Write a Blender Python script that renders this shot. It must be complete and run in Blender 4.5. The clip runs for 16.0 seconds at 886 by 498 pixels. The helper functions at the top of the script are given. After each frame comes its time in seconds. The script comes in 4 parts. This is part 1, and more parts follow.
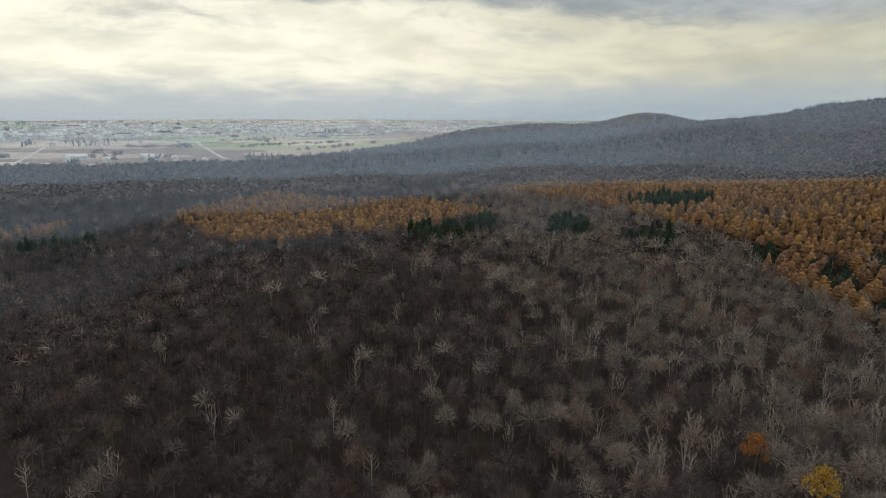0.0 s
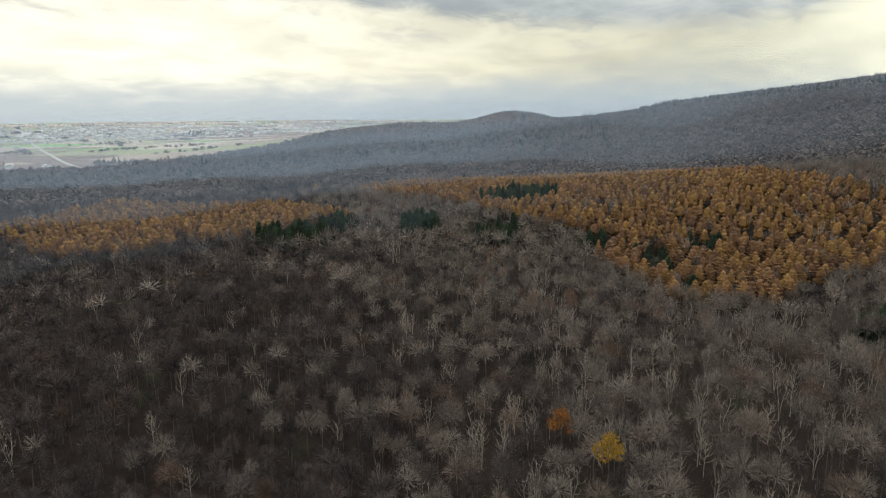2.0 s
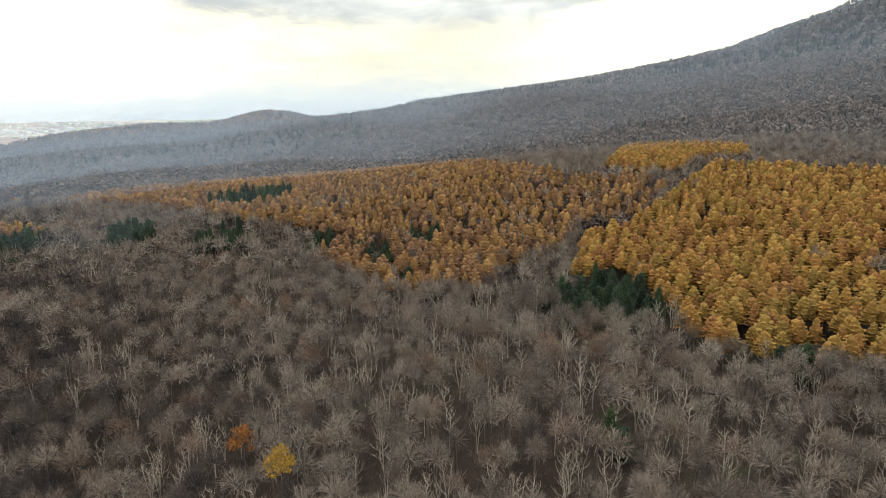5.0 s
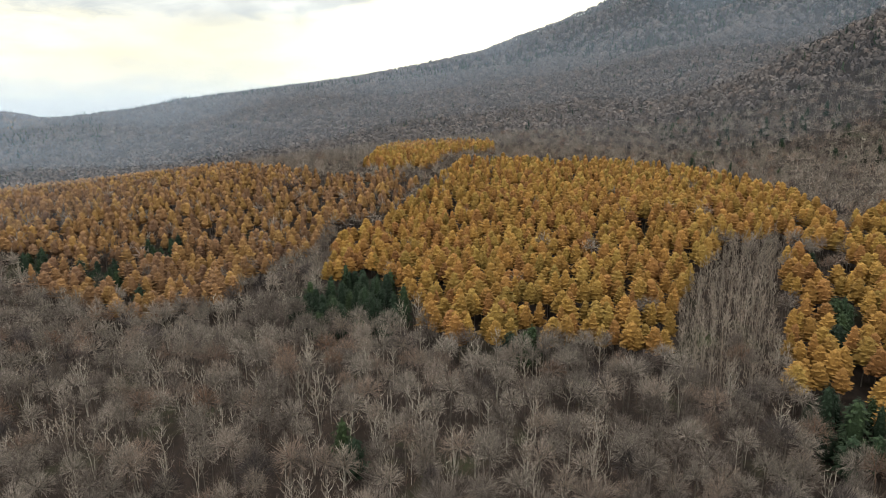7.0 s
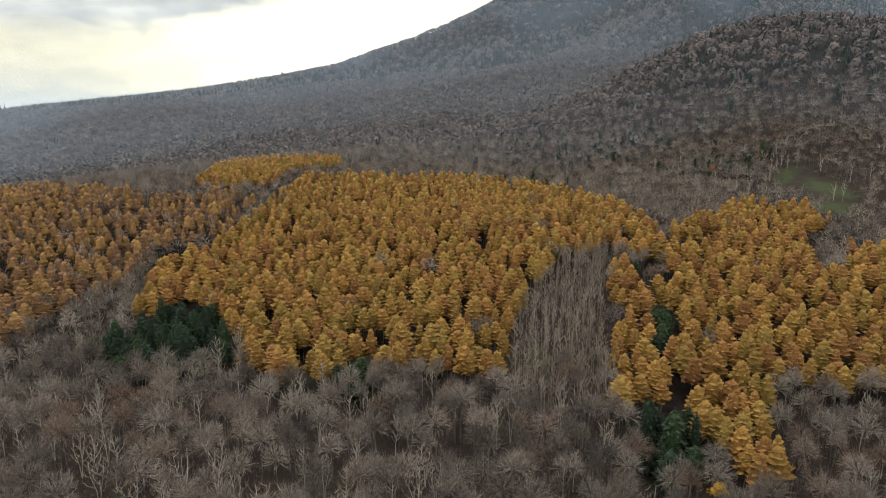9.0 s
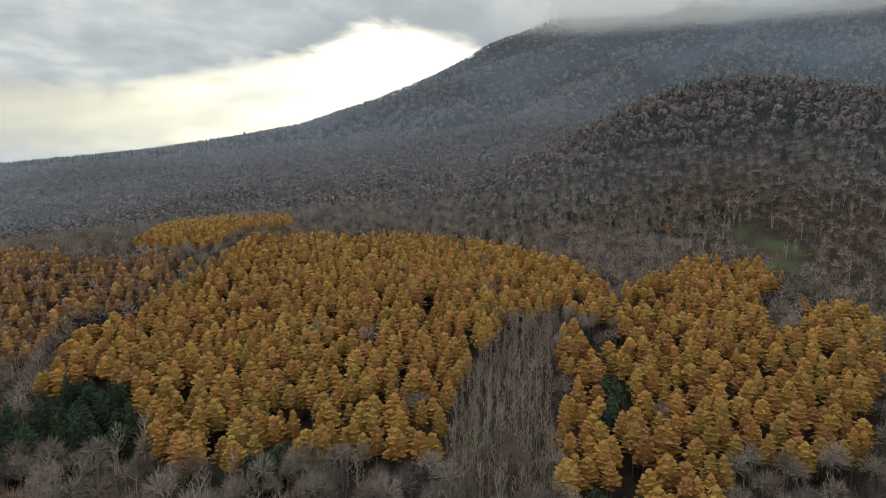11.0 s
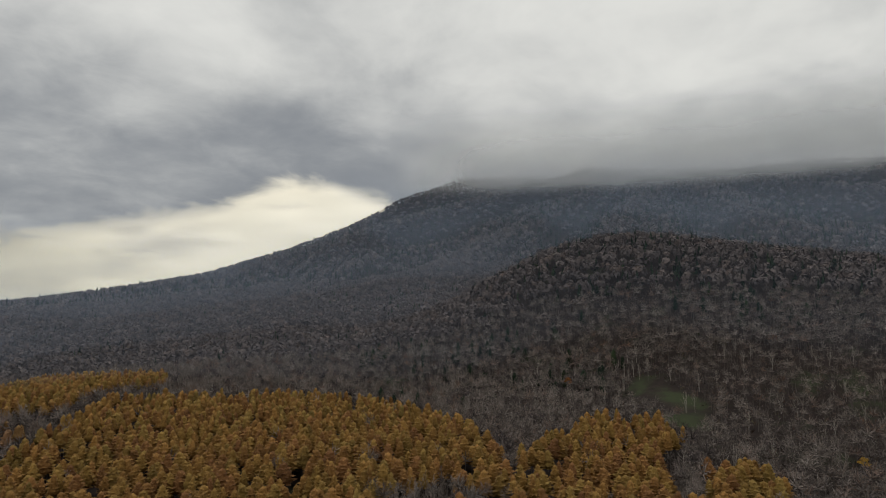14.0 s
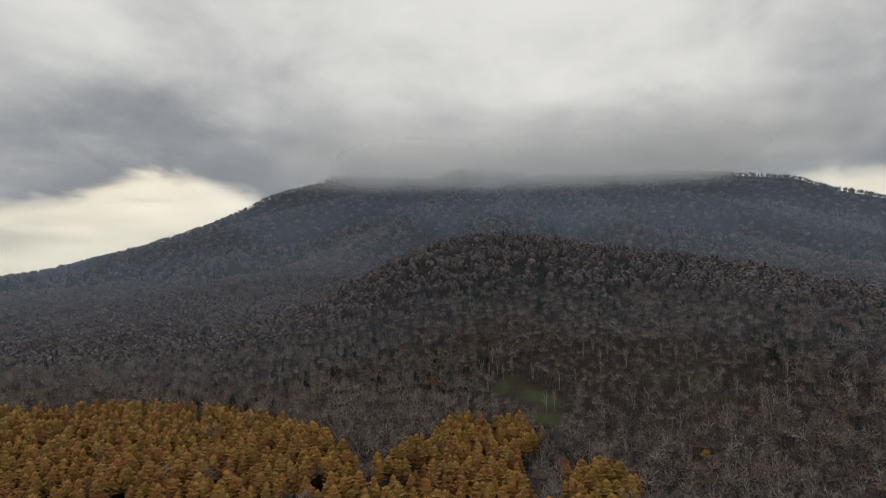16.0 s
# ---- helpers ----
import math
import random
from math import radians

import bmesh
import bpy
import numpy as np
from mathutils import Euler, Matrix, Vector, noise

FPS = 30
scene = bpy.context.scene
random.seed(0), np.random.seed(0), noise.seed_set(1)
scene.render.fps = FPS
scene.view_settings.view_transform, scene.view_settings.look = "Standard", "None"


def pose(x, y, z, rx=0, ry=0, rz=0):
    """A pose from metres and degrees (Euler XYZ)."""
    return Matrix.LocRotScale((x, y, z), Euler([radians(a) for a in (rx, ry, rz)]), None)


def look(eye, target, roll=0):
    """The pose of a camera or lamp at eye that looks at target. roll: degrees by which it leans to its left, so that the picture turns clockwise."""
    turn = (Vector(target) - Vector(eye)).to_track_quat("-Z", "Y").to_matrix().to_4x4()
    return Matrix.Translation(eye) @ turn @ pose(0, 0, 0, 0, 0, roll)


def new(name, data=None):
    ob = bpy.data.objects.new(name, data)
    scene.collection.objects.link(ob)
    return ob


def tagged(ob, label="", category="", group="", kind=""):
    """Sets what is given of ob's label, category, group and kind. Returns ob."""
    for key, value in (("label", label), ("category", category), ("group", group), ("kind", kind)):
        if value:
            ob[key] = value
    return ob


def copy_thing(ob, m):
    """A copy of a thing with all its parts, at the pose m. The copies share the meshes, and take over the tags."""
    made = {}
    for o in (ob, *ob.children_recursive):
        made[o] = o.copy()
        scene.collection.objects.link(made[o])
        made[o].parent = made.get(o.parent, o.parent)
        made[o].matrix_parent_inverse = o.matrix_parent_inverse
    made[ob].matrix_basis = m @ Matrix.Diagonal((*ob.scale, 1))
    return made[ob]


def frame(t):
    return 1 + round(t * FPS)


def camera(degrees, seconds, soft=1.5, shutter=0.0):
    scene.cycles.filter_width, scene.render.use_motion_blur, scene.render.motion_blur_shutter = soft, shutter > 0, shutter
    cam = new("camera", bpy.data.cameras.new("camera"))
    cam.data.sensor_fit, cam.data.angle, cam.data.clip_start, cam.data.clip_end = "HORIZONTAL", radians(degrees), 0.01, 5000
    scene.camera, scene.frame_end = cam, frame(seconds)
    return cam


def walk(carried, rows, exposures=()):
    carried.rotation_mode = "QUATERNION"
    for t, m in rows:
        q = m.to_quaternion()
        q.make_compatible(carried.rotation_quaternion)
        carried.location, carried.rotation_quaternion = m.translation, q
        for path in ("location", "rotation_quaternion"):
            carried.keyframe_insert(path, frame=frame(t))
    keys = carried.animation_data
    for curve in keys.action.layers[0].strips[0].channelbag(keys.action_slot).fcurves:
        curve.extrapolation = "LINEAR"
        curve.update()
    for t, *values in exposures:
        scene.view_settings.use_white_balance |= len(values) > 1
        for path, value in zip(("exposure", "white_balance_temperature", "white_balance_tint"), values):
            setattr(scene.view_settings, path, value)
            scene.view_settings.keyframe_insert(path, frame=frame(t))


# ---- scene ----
# Autumn forest at the foot of a cloud-capped mountain, seen from a drone.
cam = camera(70.3, 16.0, soft=1.0)
METRES, EYE, TILT, LEAN, TURN = 160.0, 94.0, 2.1, -5.7, 0.0
ROWS = [
    (0.0, 0.0, 0.0, 0.0, -1.46, -15.26, 5.34),
    (0.5, 0.0325, -0.0046, -0.0034, -4.08, -15.51, 5.33),
    (1.0, 0.0642, -0.0101, -0.0066, -6.81, -15.78, 5.33),
    (1.5, 0.0956, -0.0153, -0.0099, -9.56, -16.05, 5.31),
    (2.0, 0.1275, -0.0209, -0.0139, -12.35, -16.31, 5.26),
    (2.5, 0.1589, -0.0264, -0.0176, -15.17, -16.55, 5.17),
    (3.0, 0.1907, -0.0312, -0.0216, -17.97, -16.79, 5.02),
    (5.5, 0.3521, -0.0544, -0.0407, -37.41, -18.39, 3.56),
    (6.0, 0.3827, -0.0599, -0.0443, -42.42, -18.68, 3.08),
    (6.5, 0.415, -0.0659, -0.0473, -47.71, -18.96, 2.51),
    (7.0, 0.4446, -0.0719, -0.0499, -52.52, -19.13, 2.01),
    (7.5, 0.4749, -0.0773, -0.0517, -56.77, -19.24, 1.56),
    (8.0, 0.5047, -0.0835, -0.0549, -60.34, -19.23, 1.14),
    (8.5, 0.5351, -0.0894, -0.057, -63.5, -19.22, 0.8),
    (11.0, 0.6839, -0.1198, -0.0662, -67.64, -12.95, 0.03),
    (11.5, 0.713, -0.1266, -0.0675, -67.69, -10.09, -0.02),
    (12.0, 0.7416, -0.1329, -0.0687, -67.74, -7.06, -0.12),
    (12.5, 0.7709, -0.1401, -0.071, -68.07, -3.61, -0.2),
    (13.0, 0.8003, -0.1481, -0.0718, -69.58, -0.38, -0.29),
    (13.5, 0.8295, -0.1556, -0.075, -72.3, 0.68, -0.44),
    (14.0, 0.8595, -0.1618, -0.0783, -75.27, 0.72, -0.65),
    (14.5, 0.8886, -0.1687, -0.0812, -78.26, 0.79, -0.83),
    (15.0, 0.9175, -0.1758, -0.0826, -81.16, 0.83, -0.99),
    (15.5, 0.9475, -0.1823, -0.0857, -83.89, 0.89, -1.17),
    (16.0, 0.9769, -0.1891, -0.0884, -86.55, 0.97, -1.34),
]

EXPOSURES = [(0.0, -0.85), (1.5, -0.70), (3.0, -0.36), (5.5, 0.10), (6.5, 0.10), (7.5, 0.06), (8.5, -0.05), (11.0, -0.48), (11.5, -0.62), (12.0, -0.84), (12.5, -1.05), (13.0, -1.22), (13.5, -1.32), (14.5, -1.24), (16.0, -1.24)]
WARMTH = [(0.0, 6500, 10), (3.0, 6500, 10), (5.5, 6850, 11), (8.5, 6700, 11), (11.0, 6500, 11), (12.5, 6450, 15), (16.0, 6500, 17)]
EXPOSURES = [(t, stops, *(float(np.interp(t, [w[0] for w in WARMTH], [w[k] for w in WARMTH])) for k in (1, 2))) for t, stops in EXPOSURES]
walk(cam, [(t, pose(0, 0, EYE, TILT, LEAN, TURN) @ pose(METRES * x, METRES * y, METRES * z, 90 + pitch, roll, yaw)) for t, x, y, z, yaw, pitch, roll in ROWS], EXPOSURES)

rng = np.random.default_rng(7)
UP = Vector((0, 0, 1))


# ---------- small node kit ----------
class Nodes:
    """A short way to write node trees."""

    def __init__(self, tree):
        self.t = tree
        tree.nodes.clear()

    def add(self, kind, **props):
        n = self.t.nodes.new(kind)
        for k, v in props.items():
            setattr(n, k, v)
        return n

    def put(self, socket, value):
        if isinstance(value, bpy.types.NodeSocket):
            self.t.links.new(value, socket)
        elif value is not None:
            socket.default_value = value

    def math(self, op, a, b=None, c=None, clamp=False):
        n = self.add("ShaderNodeMath", operation=op, use_clamp=clamp)
        for s, v in zip(n.inputs, (a, b, c)):
            self.put(s, v)
        return n.outputs[0]

    def mix(self, f, a, b):
        n = self.add("ShaderNodeMix", data_type="RGBA")
        self.put(n.inputs[0], f)
        self.put(n.inputs[6], a if not isinstance(a, tuple) else (*a, 1))
        self.put(n.inputs[7], b if not isinstance(b, tuple) else (*b, 1))
        return n.outputs[2]

    def noise(self, vec, scale, detail=4.0, rough=0.55, dist=0.0):
        n = self.add("ShaderNodeTexNoise")
        self.put(n.inputs["Vector"], vec)
        n.inputs["Scale"].default_value, n.inputs["Detail"].default_value = scale, detail
        n.inputs["Roughness"].default_value, n.inputs["Distortion"].default_value = rough, dist
        return n.outputs["Fac"]

    def step(self, v, lo, hi):
        n = self.add("ShaderNodeMapRange", interpolation_type="SMOOTHSTEP")
        for s, x in zip(n.inputs, (v, lo, hi, 0.0, 1.0)):
            self.put(s, x)
        return n.outputs[0]

    def ramp(self, f, stops):
        n = self.add("ShaderNodeValToRGB")
        e = n.color_ramp.elements
        while len(e) < len(stops):
            e.new(0.5)
        for el, (p, c) in zip(e, stops):
            el.position, el.color = p, (*c, 1)
        self.put(n.inputs[0], f)
        return n.outputs[0]


# ---------- world: overcast sky with a bright gap low in the north ----------
SUN_AZ, SUN_EL = 20.0, 66.0
world = bpy.data.worlds.new("overcast_sky")
scene.world = world
world.use_nodes = True
N = Nodes(world.node_tree)
tc = N.add("ShaderNodeTexCoord").outputs["Generated"]
sep = N.add("ShaderNodeSeparateXYZ")
N.put(sep.inputs[0], tc)
dx, dy, dz = sep.outputs
sky = N.add("ShaderNodeTexSky", sky_type="NISHITA", sun_disc=False, sun_elevation=radians(SUN_EL), sun_rotation=radians(SUN_AZ))
skyc = N.add("ShaderNodeVectorMath", operation="SCALE")
N.put(skyc.inputs[0], sky.outputs[0])
skyc.inputs["Scale"].default_value = 0.1
# cloud deck seen in perspective: directions laid onto a level sheet
deep = N.math("ADD", N.math("MAXIMUM", dz, 0.0), 0.22)
flat = N.add("ShaderNodeCombineXYZ")
N.put(flat.inputs[0], N.math("DIVIDE", dx, deep))
N.put(flat.inputs[1], N.math("DIVIDE", dy, deep))
big = N.noise(flat.outputs[0], 0.9, 4.0, 0.5, 0.4)
fine = N.noise(flat.outputs[0], 2.6, 7.0, 0.55, 0.3)
puffs = N.noise(flat.outputs[0], 5.5, 6.0, 0.6, 0.6)
bearing = N.math("MULTIPLY", N.math("ARCTAN2", dx, dy), 1 / math.pi)   # 0 north, 0.5 east


def round_the_sky(stops):
    """A value for each bearing in degrees, smooth between the stops."""
    n = N.add("ShaderNodeValToRGB")
    n.color_ramp.interpolation = "B_SPLINE"
    el = n.color_ramp.elements
    at = [(deg + 60) / 240 for deg, c in stops]
    el[0].position, el[1].position = at[0], at[-1]
    for p in at[1:-1]:
        el.new(p)
    for q, (deg, c) in zip(el, stops):
        q.color = (*(c if isinstance(c, tuple) else (c, c, c)), 1)
    N.put(n.inputs[0], N.math("MULTIPLY", N.math("ADD", bearing, 60 / 180), 180 / 240))
    return n.outputs[0]


# lower rim of the cloud deck: high in the north, a notch of clear sky beside the mountain, closed round the summit
rim = round_the_sky([(-60, 0.16), (-32, 0.138), (-15, 0.152), (3, 0.148), (11, 0.130), (20, 0.112), (30, 0.100), (37, 0.104), (44, 0.122), (50, 0.146), (55, 0.166), (59, 0.207), (62, 0.226), (66, 0.204), (71, 0.192), (76, 0.13), (84, 0.10), (108, 0.10), (115, 0.19), (121, 0.20), (135, 0.15), (160, 0.15)])
edge = N.math("ADD", N.math("MULTIPLY", N.math("SUBTRACT", big, 0.5), 0.05), N.math("MULTIPLY", N.math("SUBTRACT", puffs, 0.5), 0.045))
deck = N.step(N.math("SUBTRACT", dz, N.math("ADD", rim, edge)), -0.014, 0.020)
# thin grey scud below the rim
scud = N.math("MULTIPLY", N.step(N.math("ADD", big, N.math("MULTIPLY", N.math("SUBTRACT", puffs, 0.5), 0.5)), 0.50, 0.72), N.step(N.math("SUBTRACT", dz, rim), -0.085, -0.020))
east = N.step(N.math("SUBTRACT", N.math("MULTIPLY", dx, 0.9986), N.math("MULTIPLY", dy, 0.052)), 0.88, 0.94)
cream = round_the_sky([(-60, (0.78, 0.755, 0.62)), (-10, (0.77, 0.745, 0.615)), (8, (0.64, 0.615, 0.49)), (24, (0.48, 0.465, 0.355)), (36, (0.50, 0.48, 0.355)), (44, (0.72, 0.69, 0.51)), (52, (0.99, 0.955, 0.73)), (66, (1.0, 0.965, 0.75)), (120, (1.0, 0.965, 0.76)), (180, (0.62, 0.60, 0.50))])
shade = N.math("ADD", 2.15, N.math("MULTIPLY", N.step(fine, 0.32, 0.66), 0.45))
lit = N.add("ShaderNodeVectorMath", operation="SCALE")
N.put(lit.inputs[0], cream)
N.put(lit.inputs["Scale"], shade)
cream = N.mix(N.math("MULTIPLY", scud, 0.62), lit.outputs[0], (0.80, 0.82, 0.80))
swell = N.math("ADD", N.math("MULTIPLY", N.math("SUBTRACT", fine, 0.5), 0.62), N.math("ADD", N.math("MULTIPLY", N.math("SUBTRACT", big, 0.5), 0.85), N.math("MULTIPLY", N.math("SUBTRACT", puffs, 0.5), 0.22)))
high = N.math("ADD", N.math("SUBTRACT", N.math("MULTIPLY", N.math("SUBTRACT", dz, rim), 1.5), N.math("MULTIPLY", east, 0.08)), swell)
grey = N.mix(N.step(high, -0.12, 0.64), (0.60, 0.660, 0.680), (1.84, 1.90, 1.74))
clouds = N.mix(deck, cream, grey)
haze = N.mix(N.step(N.math("ADD", dz, N.math("MULTIPLY", N.math("SUBTRACT", fine, 0.5), 0.05)), -0.006, 0.055), (0.93, 1.03, 1.06), clouds)
total = N.mix(0.94, skyc.outputs[0], haze)
bg = N.add("ShaderNodeBackground")
N.put(bg.inputs[0], total)
bg.inputs[1].default_value = 1.0
N.put(N.add("ShaderNodeOutputWorld").inputs[0], bg.outputs[0])

sun = bpy.data.lights.new("sun", "SUN")
sun.energy, sun.angle, sun.color = 1.0, radians(16), (1.0, 0.97, 0.92)
a, e = radians(SUN_AZ), radians(SUN_EL)
new("sun", sun).matrix_world = look((2000 * math.sin(a) * math.cos(e), 2000 * math.cos(a) * math.cos(e), 2000 * math.sin(e)), (0, 0, 0))


# ---------- materials ----------
def material(name, build, rough=0.9):
    m = bpy.data.materials.new(name)
    m.use_nodes = True
    n = Nodes(m.node_tree)
    out = n.add("ShaderNodeOutputMaterial")
    b = n.add("ShaderNodeBsdfPrincipled")
    b.inputs["Roughness"].default_value = rough
    b.inputs["Specular IOR Level"].default_value = 0.15
    build(n, b)
    n.put(out.inputs[0], b.outputs[0])
    return m


def tint(n):
    """A random number for each tree: of the joined woods from their attribute, of single trees from the object."""
    at = n.add("ShaderNodeAttribute", attribute_name="tint").outputs["Fac"]
    ob = n.add("ShaderNodeObjectInfo").outputs["Random"]
    return n.math("FRACT", n.math("ADD", at, ob))


def plant(name, stops, spread=0.35, leafy=0.0, grain=1.1, speck=0.6):
    """Twigs or leaves: a colour for each tree, each clump a little off it, patches over the wood."""

    def build(n, b):
        pos = n.add("ShaderNodeNewGeometry")
        isl = pos.outputs["Random Per Island"]
        patch = n.noise(pos.outputs["Position"], 0.012, 3.0)
        f = n.math("ADD", n.math("MULTIPLY", tint(n), 0.85), n.math("MULTIPLY", isl, spread * 0.3))
        f = n.math("ADD", f, n.math("MULTIPLY", n.math("SUBTRACT", patch, 0.55), 0.5), clamp=True)
        c = n.ramp(f, stops)
        v = n.math("ADD", 1.0 - spread / 2, n.math("MULTIPLY", isl, spread))
        own = n.math("FRACT", n.math("MULTIPLY", tint(n), 7.31))
        v = n.math("MULTIPLY", v, n.math("ADD", 0.78, n.math("MULTIPLY", own, 0.44)))
        hs = n.add("ShaderNodeHueSaturation")
        if leafy:
            clump = n.noise(pos.outputs["Position"], grain, 5.0, 0.7)
            v = n.math("MULTIPLY", v, n.math("ADD", 1.0 - speck / 2, n.math("MULTIPLY", n.step(clump, 0.3, 0.72), speck)))
            bp = n.add("ShaderNodeBump")
            bp.inputs["Strength"].default_value, bp.inputs["Distance"].default_value = 1.0, leafy
            n.put(bp.inputs["Height"], n.noise(pos.outputs["Position"], 1.6, 4.0, 0.7))
            n.put(b.inputs["Normal"], bp.outputs[0])
        n.put(hs.inputs["Value"], v)
        n.put(hs.inputs["Color"], c)
        n.put(b.inputs["Base Color"], hs.outputs[0])

    return material(name, build)


def plain(name, c1, c2, scale, rough=0.9, bump=0.0):
    def build(n, b):
        pos = n.add("ShaderNodeNewGeometry").outputs["Position"]
        n.put(b.inputs["Base Color"], n.mix(n.step(n.noise(pos, scale, 5.0), 0.3, 0.7), c1, c2))
        if bump:
            bp = n.add("ShaderNodeBump")
            bp.inputs["Strength"].default_value = bump
            n.put(bp.inputs["Height"], n.noise(pos, scale * 6, 4.0))
            n.put(b.inputs["Normal"], bp.outputs[0])

    return material(name, build, rough)


M_TWIG = plant("bare_twigs", [(0.0, (0.125, 0.101, 0.093)), (0.35, (0.195, 0.166, 0.150)), (0.65, (0.265, 0.228, 0.205)), (0.93, (0.19, 0.134, 0.112)), (1.0, (0.20, 0.115, 0.075))], 0.6, 0.5, 1.9, 1.0)
M_PALE = plant("pale_twigs", [(0.0, (0.21, 0.172, 0.15)), (0.6, (0.285, 0.245, 0.215)), (1.0, (0.265, 0.20, 0.165))], 0.4)
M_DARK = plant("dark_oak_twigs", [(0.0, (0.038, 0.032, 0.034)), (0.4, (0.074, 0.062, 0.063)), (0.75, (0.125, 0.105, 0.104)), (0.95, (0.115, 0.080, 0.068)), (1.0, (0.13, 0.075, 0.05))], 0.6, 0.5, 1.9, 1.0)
# near black: the shade in the gaps between oak crowns is in this colour
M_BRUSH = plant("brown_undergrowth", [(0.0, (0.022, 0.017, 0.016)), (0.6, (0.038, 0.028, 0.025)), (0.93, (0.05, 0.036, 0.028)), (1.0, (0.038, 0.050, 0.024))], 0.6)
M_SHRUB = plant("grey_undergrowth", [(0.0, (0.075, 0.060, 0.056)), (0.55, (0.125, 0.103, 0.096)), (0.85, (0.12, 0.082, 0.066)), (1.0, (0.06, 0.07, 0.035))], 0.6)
M_BARK = plain("grey_bark", (0.10, 0.085, 0.075), (0.17, 0.15, 0.135), 2.0)
M_BIRCH = plain("birch_bark", (0.40, 0.355, 0.31), (0.58, 0.53, 0.475), 0.9)
M_LARCH = plant("larch_needles", [(0.0, (0.200, 0.094, 0.036)), (0.25, (0.242, 0.126, 0.037)), (0.65, (0.232, 0.137, 0.037)), (0.88, (0.206, 0.136, 0.039)), (0.96, (0.160, 0.130, 0.038)), (1.0, (0.118, 0.115, 0.036))], 0.3, 0.3, 1.3, 0.5)
M_RUSSET = plant("russet_larch_needles", [(0.0, (0.140, 0.080, 0.052)), (0.5, (0.202, 0.110, 0.050)), (1.0, (0.240, 0.142, 0.048))], 0.3, 0.3, 1.3, 0.5)
M_SPRUCE = plant("spruce_needles", [(0.0, (0.014, 0.024, 0.016)), (0.6, (0.020, 0.034, 0.020)), (1.0, (0.034, 0.052, 0.022))], 0.5, 0.4)
M_MAPLE = plant("maple_leaves", [(0.0, (0.25, 0.100, 0.030)), (1.0, (0.31, 0.130, 0.035))], 0.5)
M_GOLD = plant("golden_leaves", [(0.0, (0.36, 0.215, 0.040)), (1.0, (0.44, 0.265, 0.045))], 0.5)
M_FARWOOD = plant("far_bare_wood", [(0.0, (0.092, 0.077, 0.077)), (0.3, (0.112, 0.094, 0.092)), (0.65, (0.138, 0.115, 0.110)), (0.85, (0.132, 0.100, 0.089)), (1.0, (0.150, 0.116, 0.101))], 0.14, 0.6, 0.45, 0.35)
M_HILLWOOD = plant("hill_bare_wood", [(0.0, (0.095, 0.068, 0.060)), (0.5, (0.145, 0.104, 0.088)), (0.8, (0.16, 0.106, 0.080)), (1.0, (0.19, 0.118, 0.078))], 0.3, 1.0, 0.4, 0.7)


def ground_nodes(n, b):
    pos = n.add("ShaderNodeNewGeometry").outputs["Position"]
    field = n.add("ShaderNodeAttribute", attribute_name="field").outputs["Fac"]
    grass = n.add("ShaderNodeAttribute", attribute_name="grass").outputs["Fac"]
    # litter toned down to nearly black, with the crowns' shade painted in
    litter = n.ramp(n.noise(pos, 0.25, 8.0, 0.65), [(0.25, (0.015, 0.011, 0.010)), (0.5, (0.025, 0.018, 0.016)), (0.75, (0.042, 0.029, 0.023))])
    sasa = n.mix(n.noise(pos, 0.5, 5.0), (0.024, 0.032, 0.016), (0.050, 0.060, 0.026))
    mask = n.step(n.math("ADD", n.noise(pos, 0.035, 5.0), n.math("MULTIPLY", grass, 0.17)), 0.56, 0.80)
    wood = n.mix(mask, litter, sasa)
    turn = n.add("ShaderNodeMapping")
    n.put(turn.inputs[0], pos)
    turn.inputs["Rotation"].default_value = (0, 0, radians(24))
    turn.inputs["Scale"].default_value = (1 / 330, 1 / 150, 0.0)
    vo = n.add("ShaderNodeTexVoronoi", distance="CHEBYCHEV")
    vo.inputs["Scale"].default_value = 1.0
    vo.inputs["Randomness"].default_value = 0.75
    n.put(vo.inputs["Vector"], turn.outputs[0])
    cell = n.add("ShaderNodeSeparateColor")
    n.put(cell.inputs[0], vo.outputs["Color"])
    crops = n.add("ShaderNodeValToRGB")
    crops.color_ramp.interpolation = "CONSTANT"
    el = crops.color_ramp.elements
    for k in range(5):
        el.new(0.5)
    # crop colours raised: sunshine on the plain is painted into them
    for q, (p, c) in zip(el, [(0.0, (0.46, 0.37, 0.30)), (0.20, (0.27, 0.20, 0.17)), (0.40, (0.55, 0.46, 0.37)), (0.55, (0.37, 0.40, 0.24)), (0.64, (0.23, 0.175, 0.155)), (0.82, (0.58, 0.50, 0.41)), (0.93, (0.27, 0.43, 0.15))]):
        q.position, q.color = p, (*c, 1)
    n.put(crops.inputs[0], cell.outputs[0])
    soil = n.mix(n.step(n.noise(pos, 0.004, 6.0, 0.6), 0.45, 0.75), crops.outputs[0], (0.32, 0.245, 0.21))
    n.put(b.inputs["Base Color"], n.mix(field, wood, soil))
    bp = n.add("ShaderNodeBump")
    bp.inputs["Strength"].default_value = 0.6
    n.put(bp.inputs["Height"], n.noise(pos, 0.8, 6.0))
    n.put(b.inputs["Normal"], bp.outputs[0])


M_GROUND = material("forest_floor_and_fields", ground_nodes, 0.95)


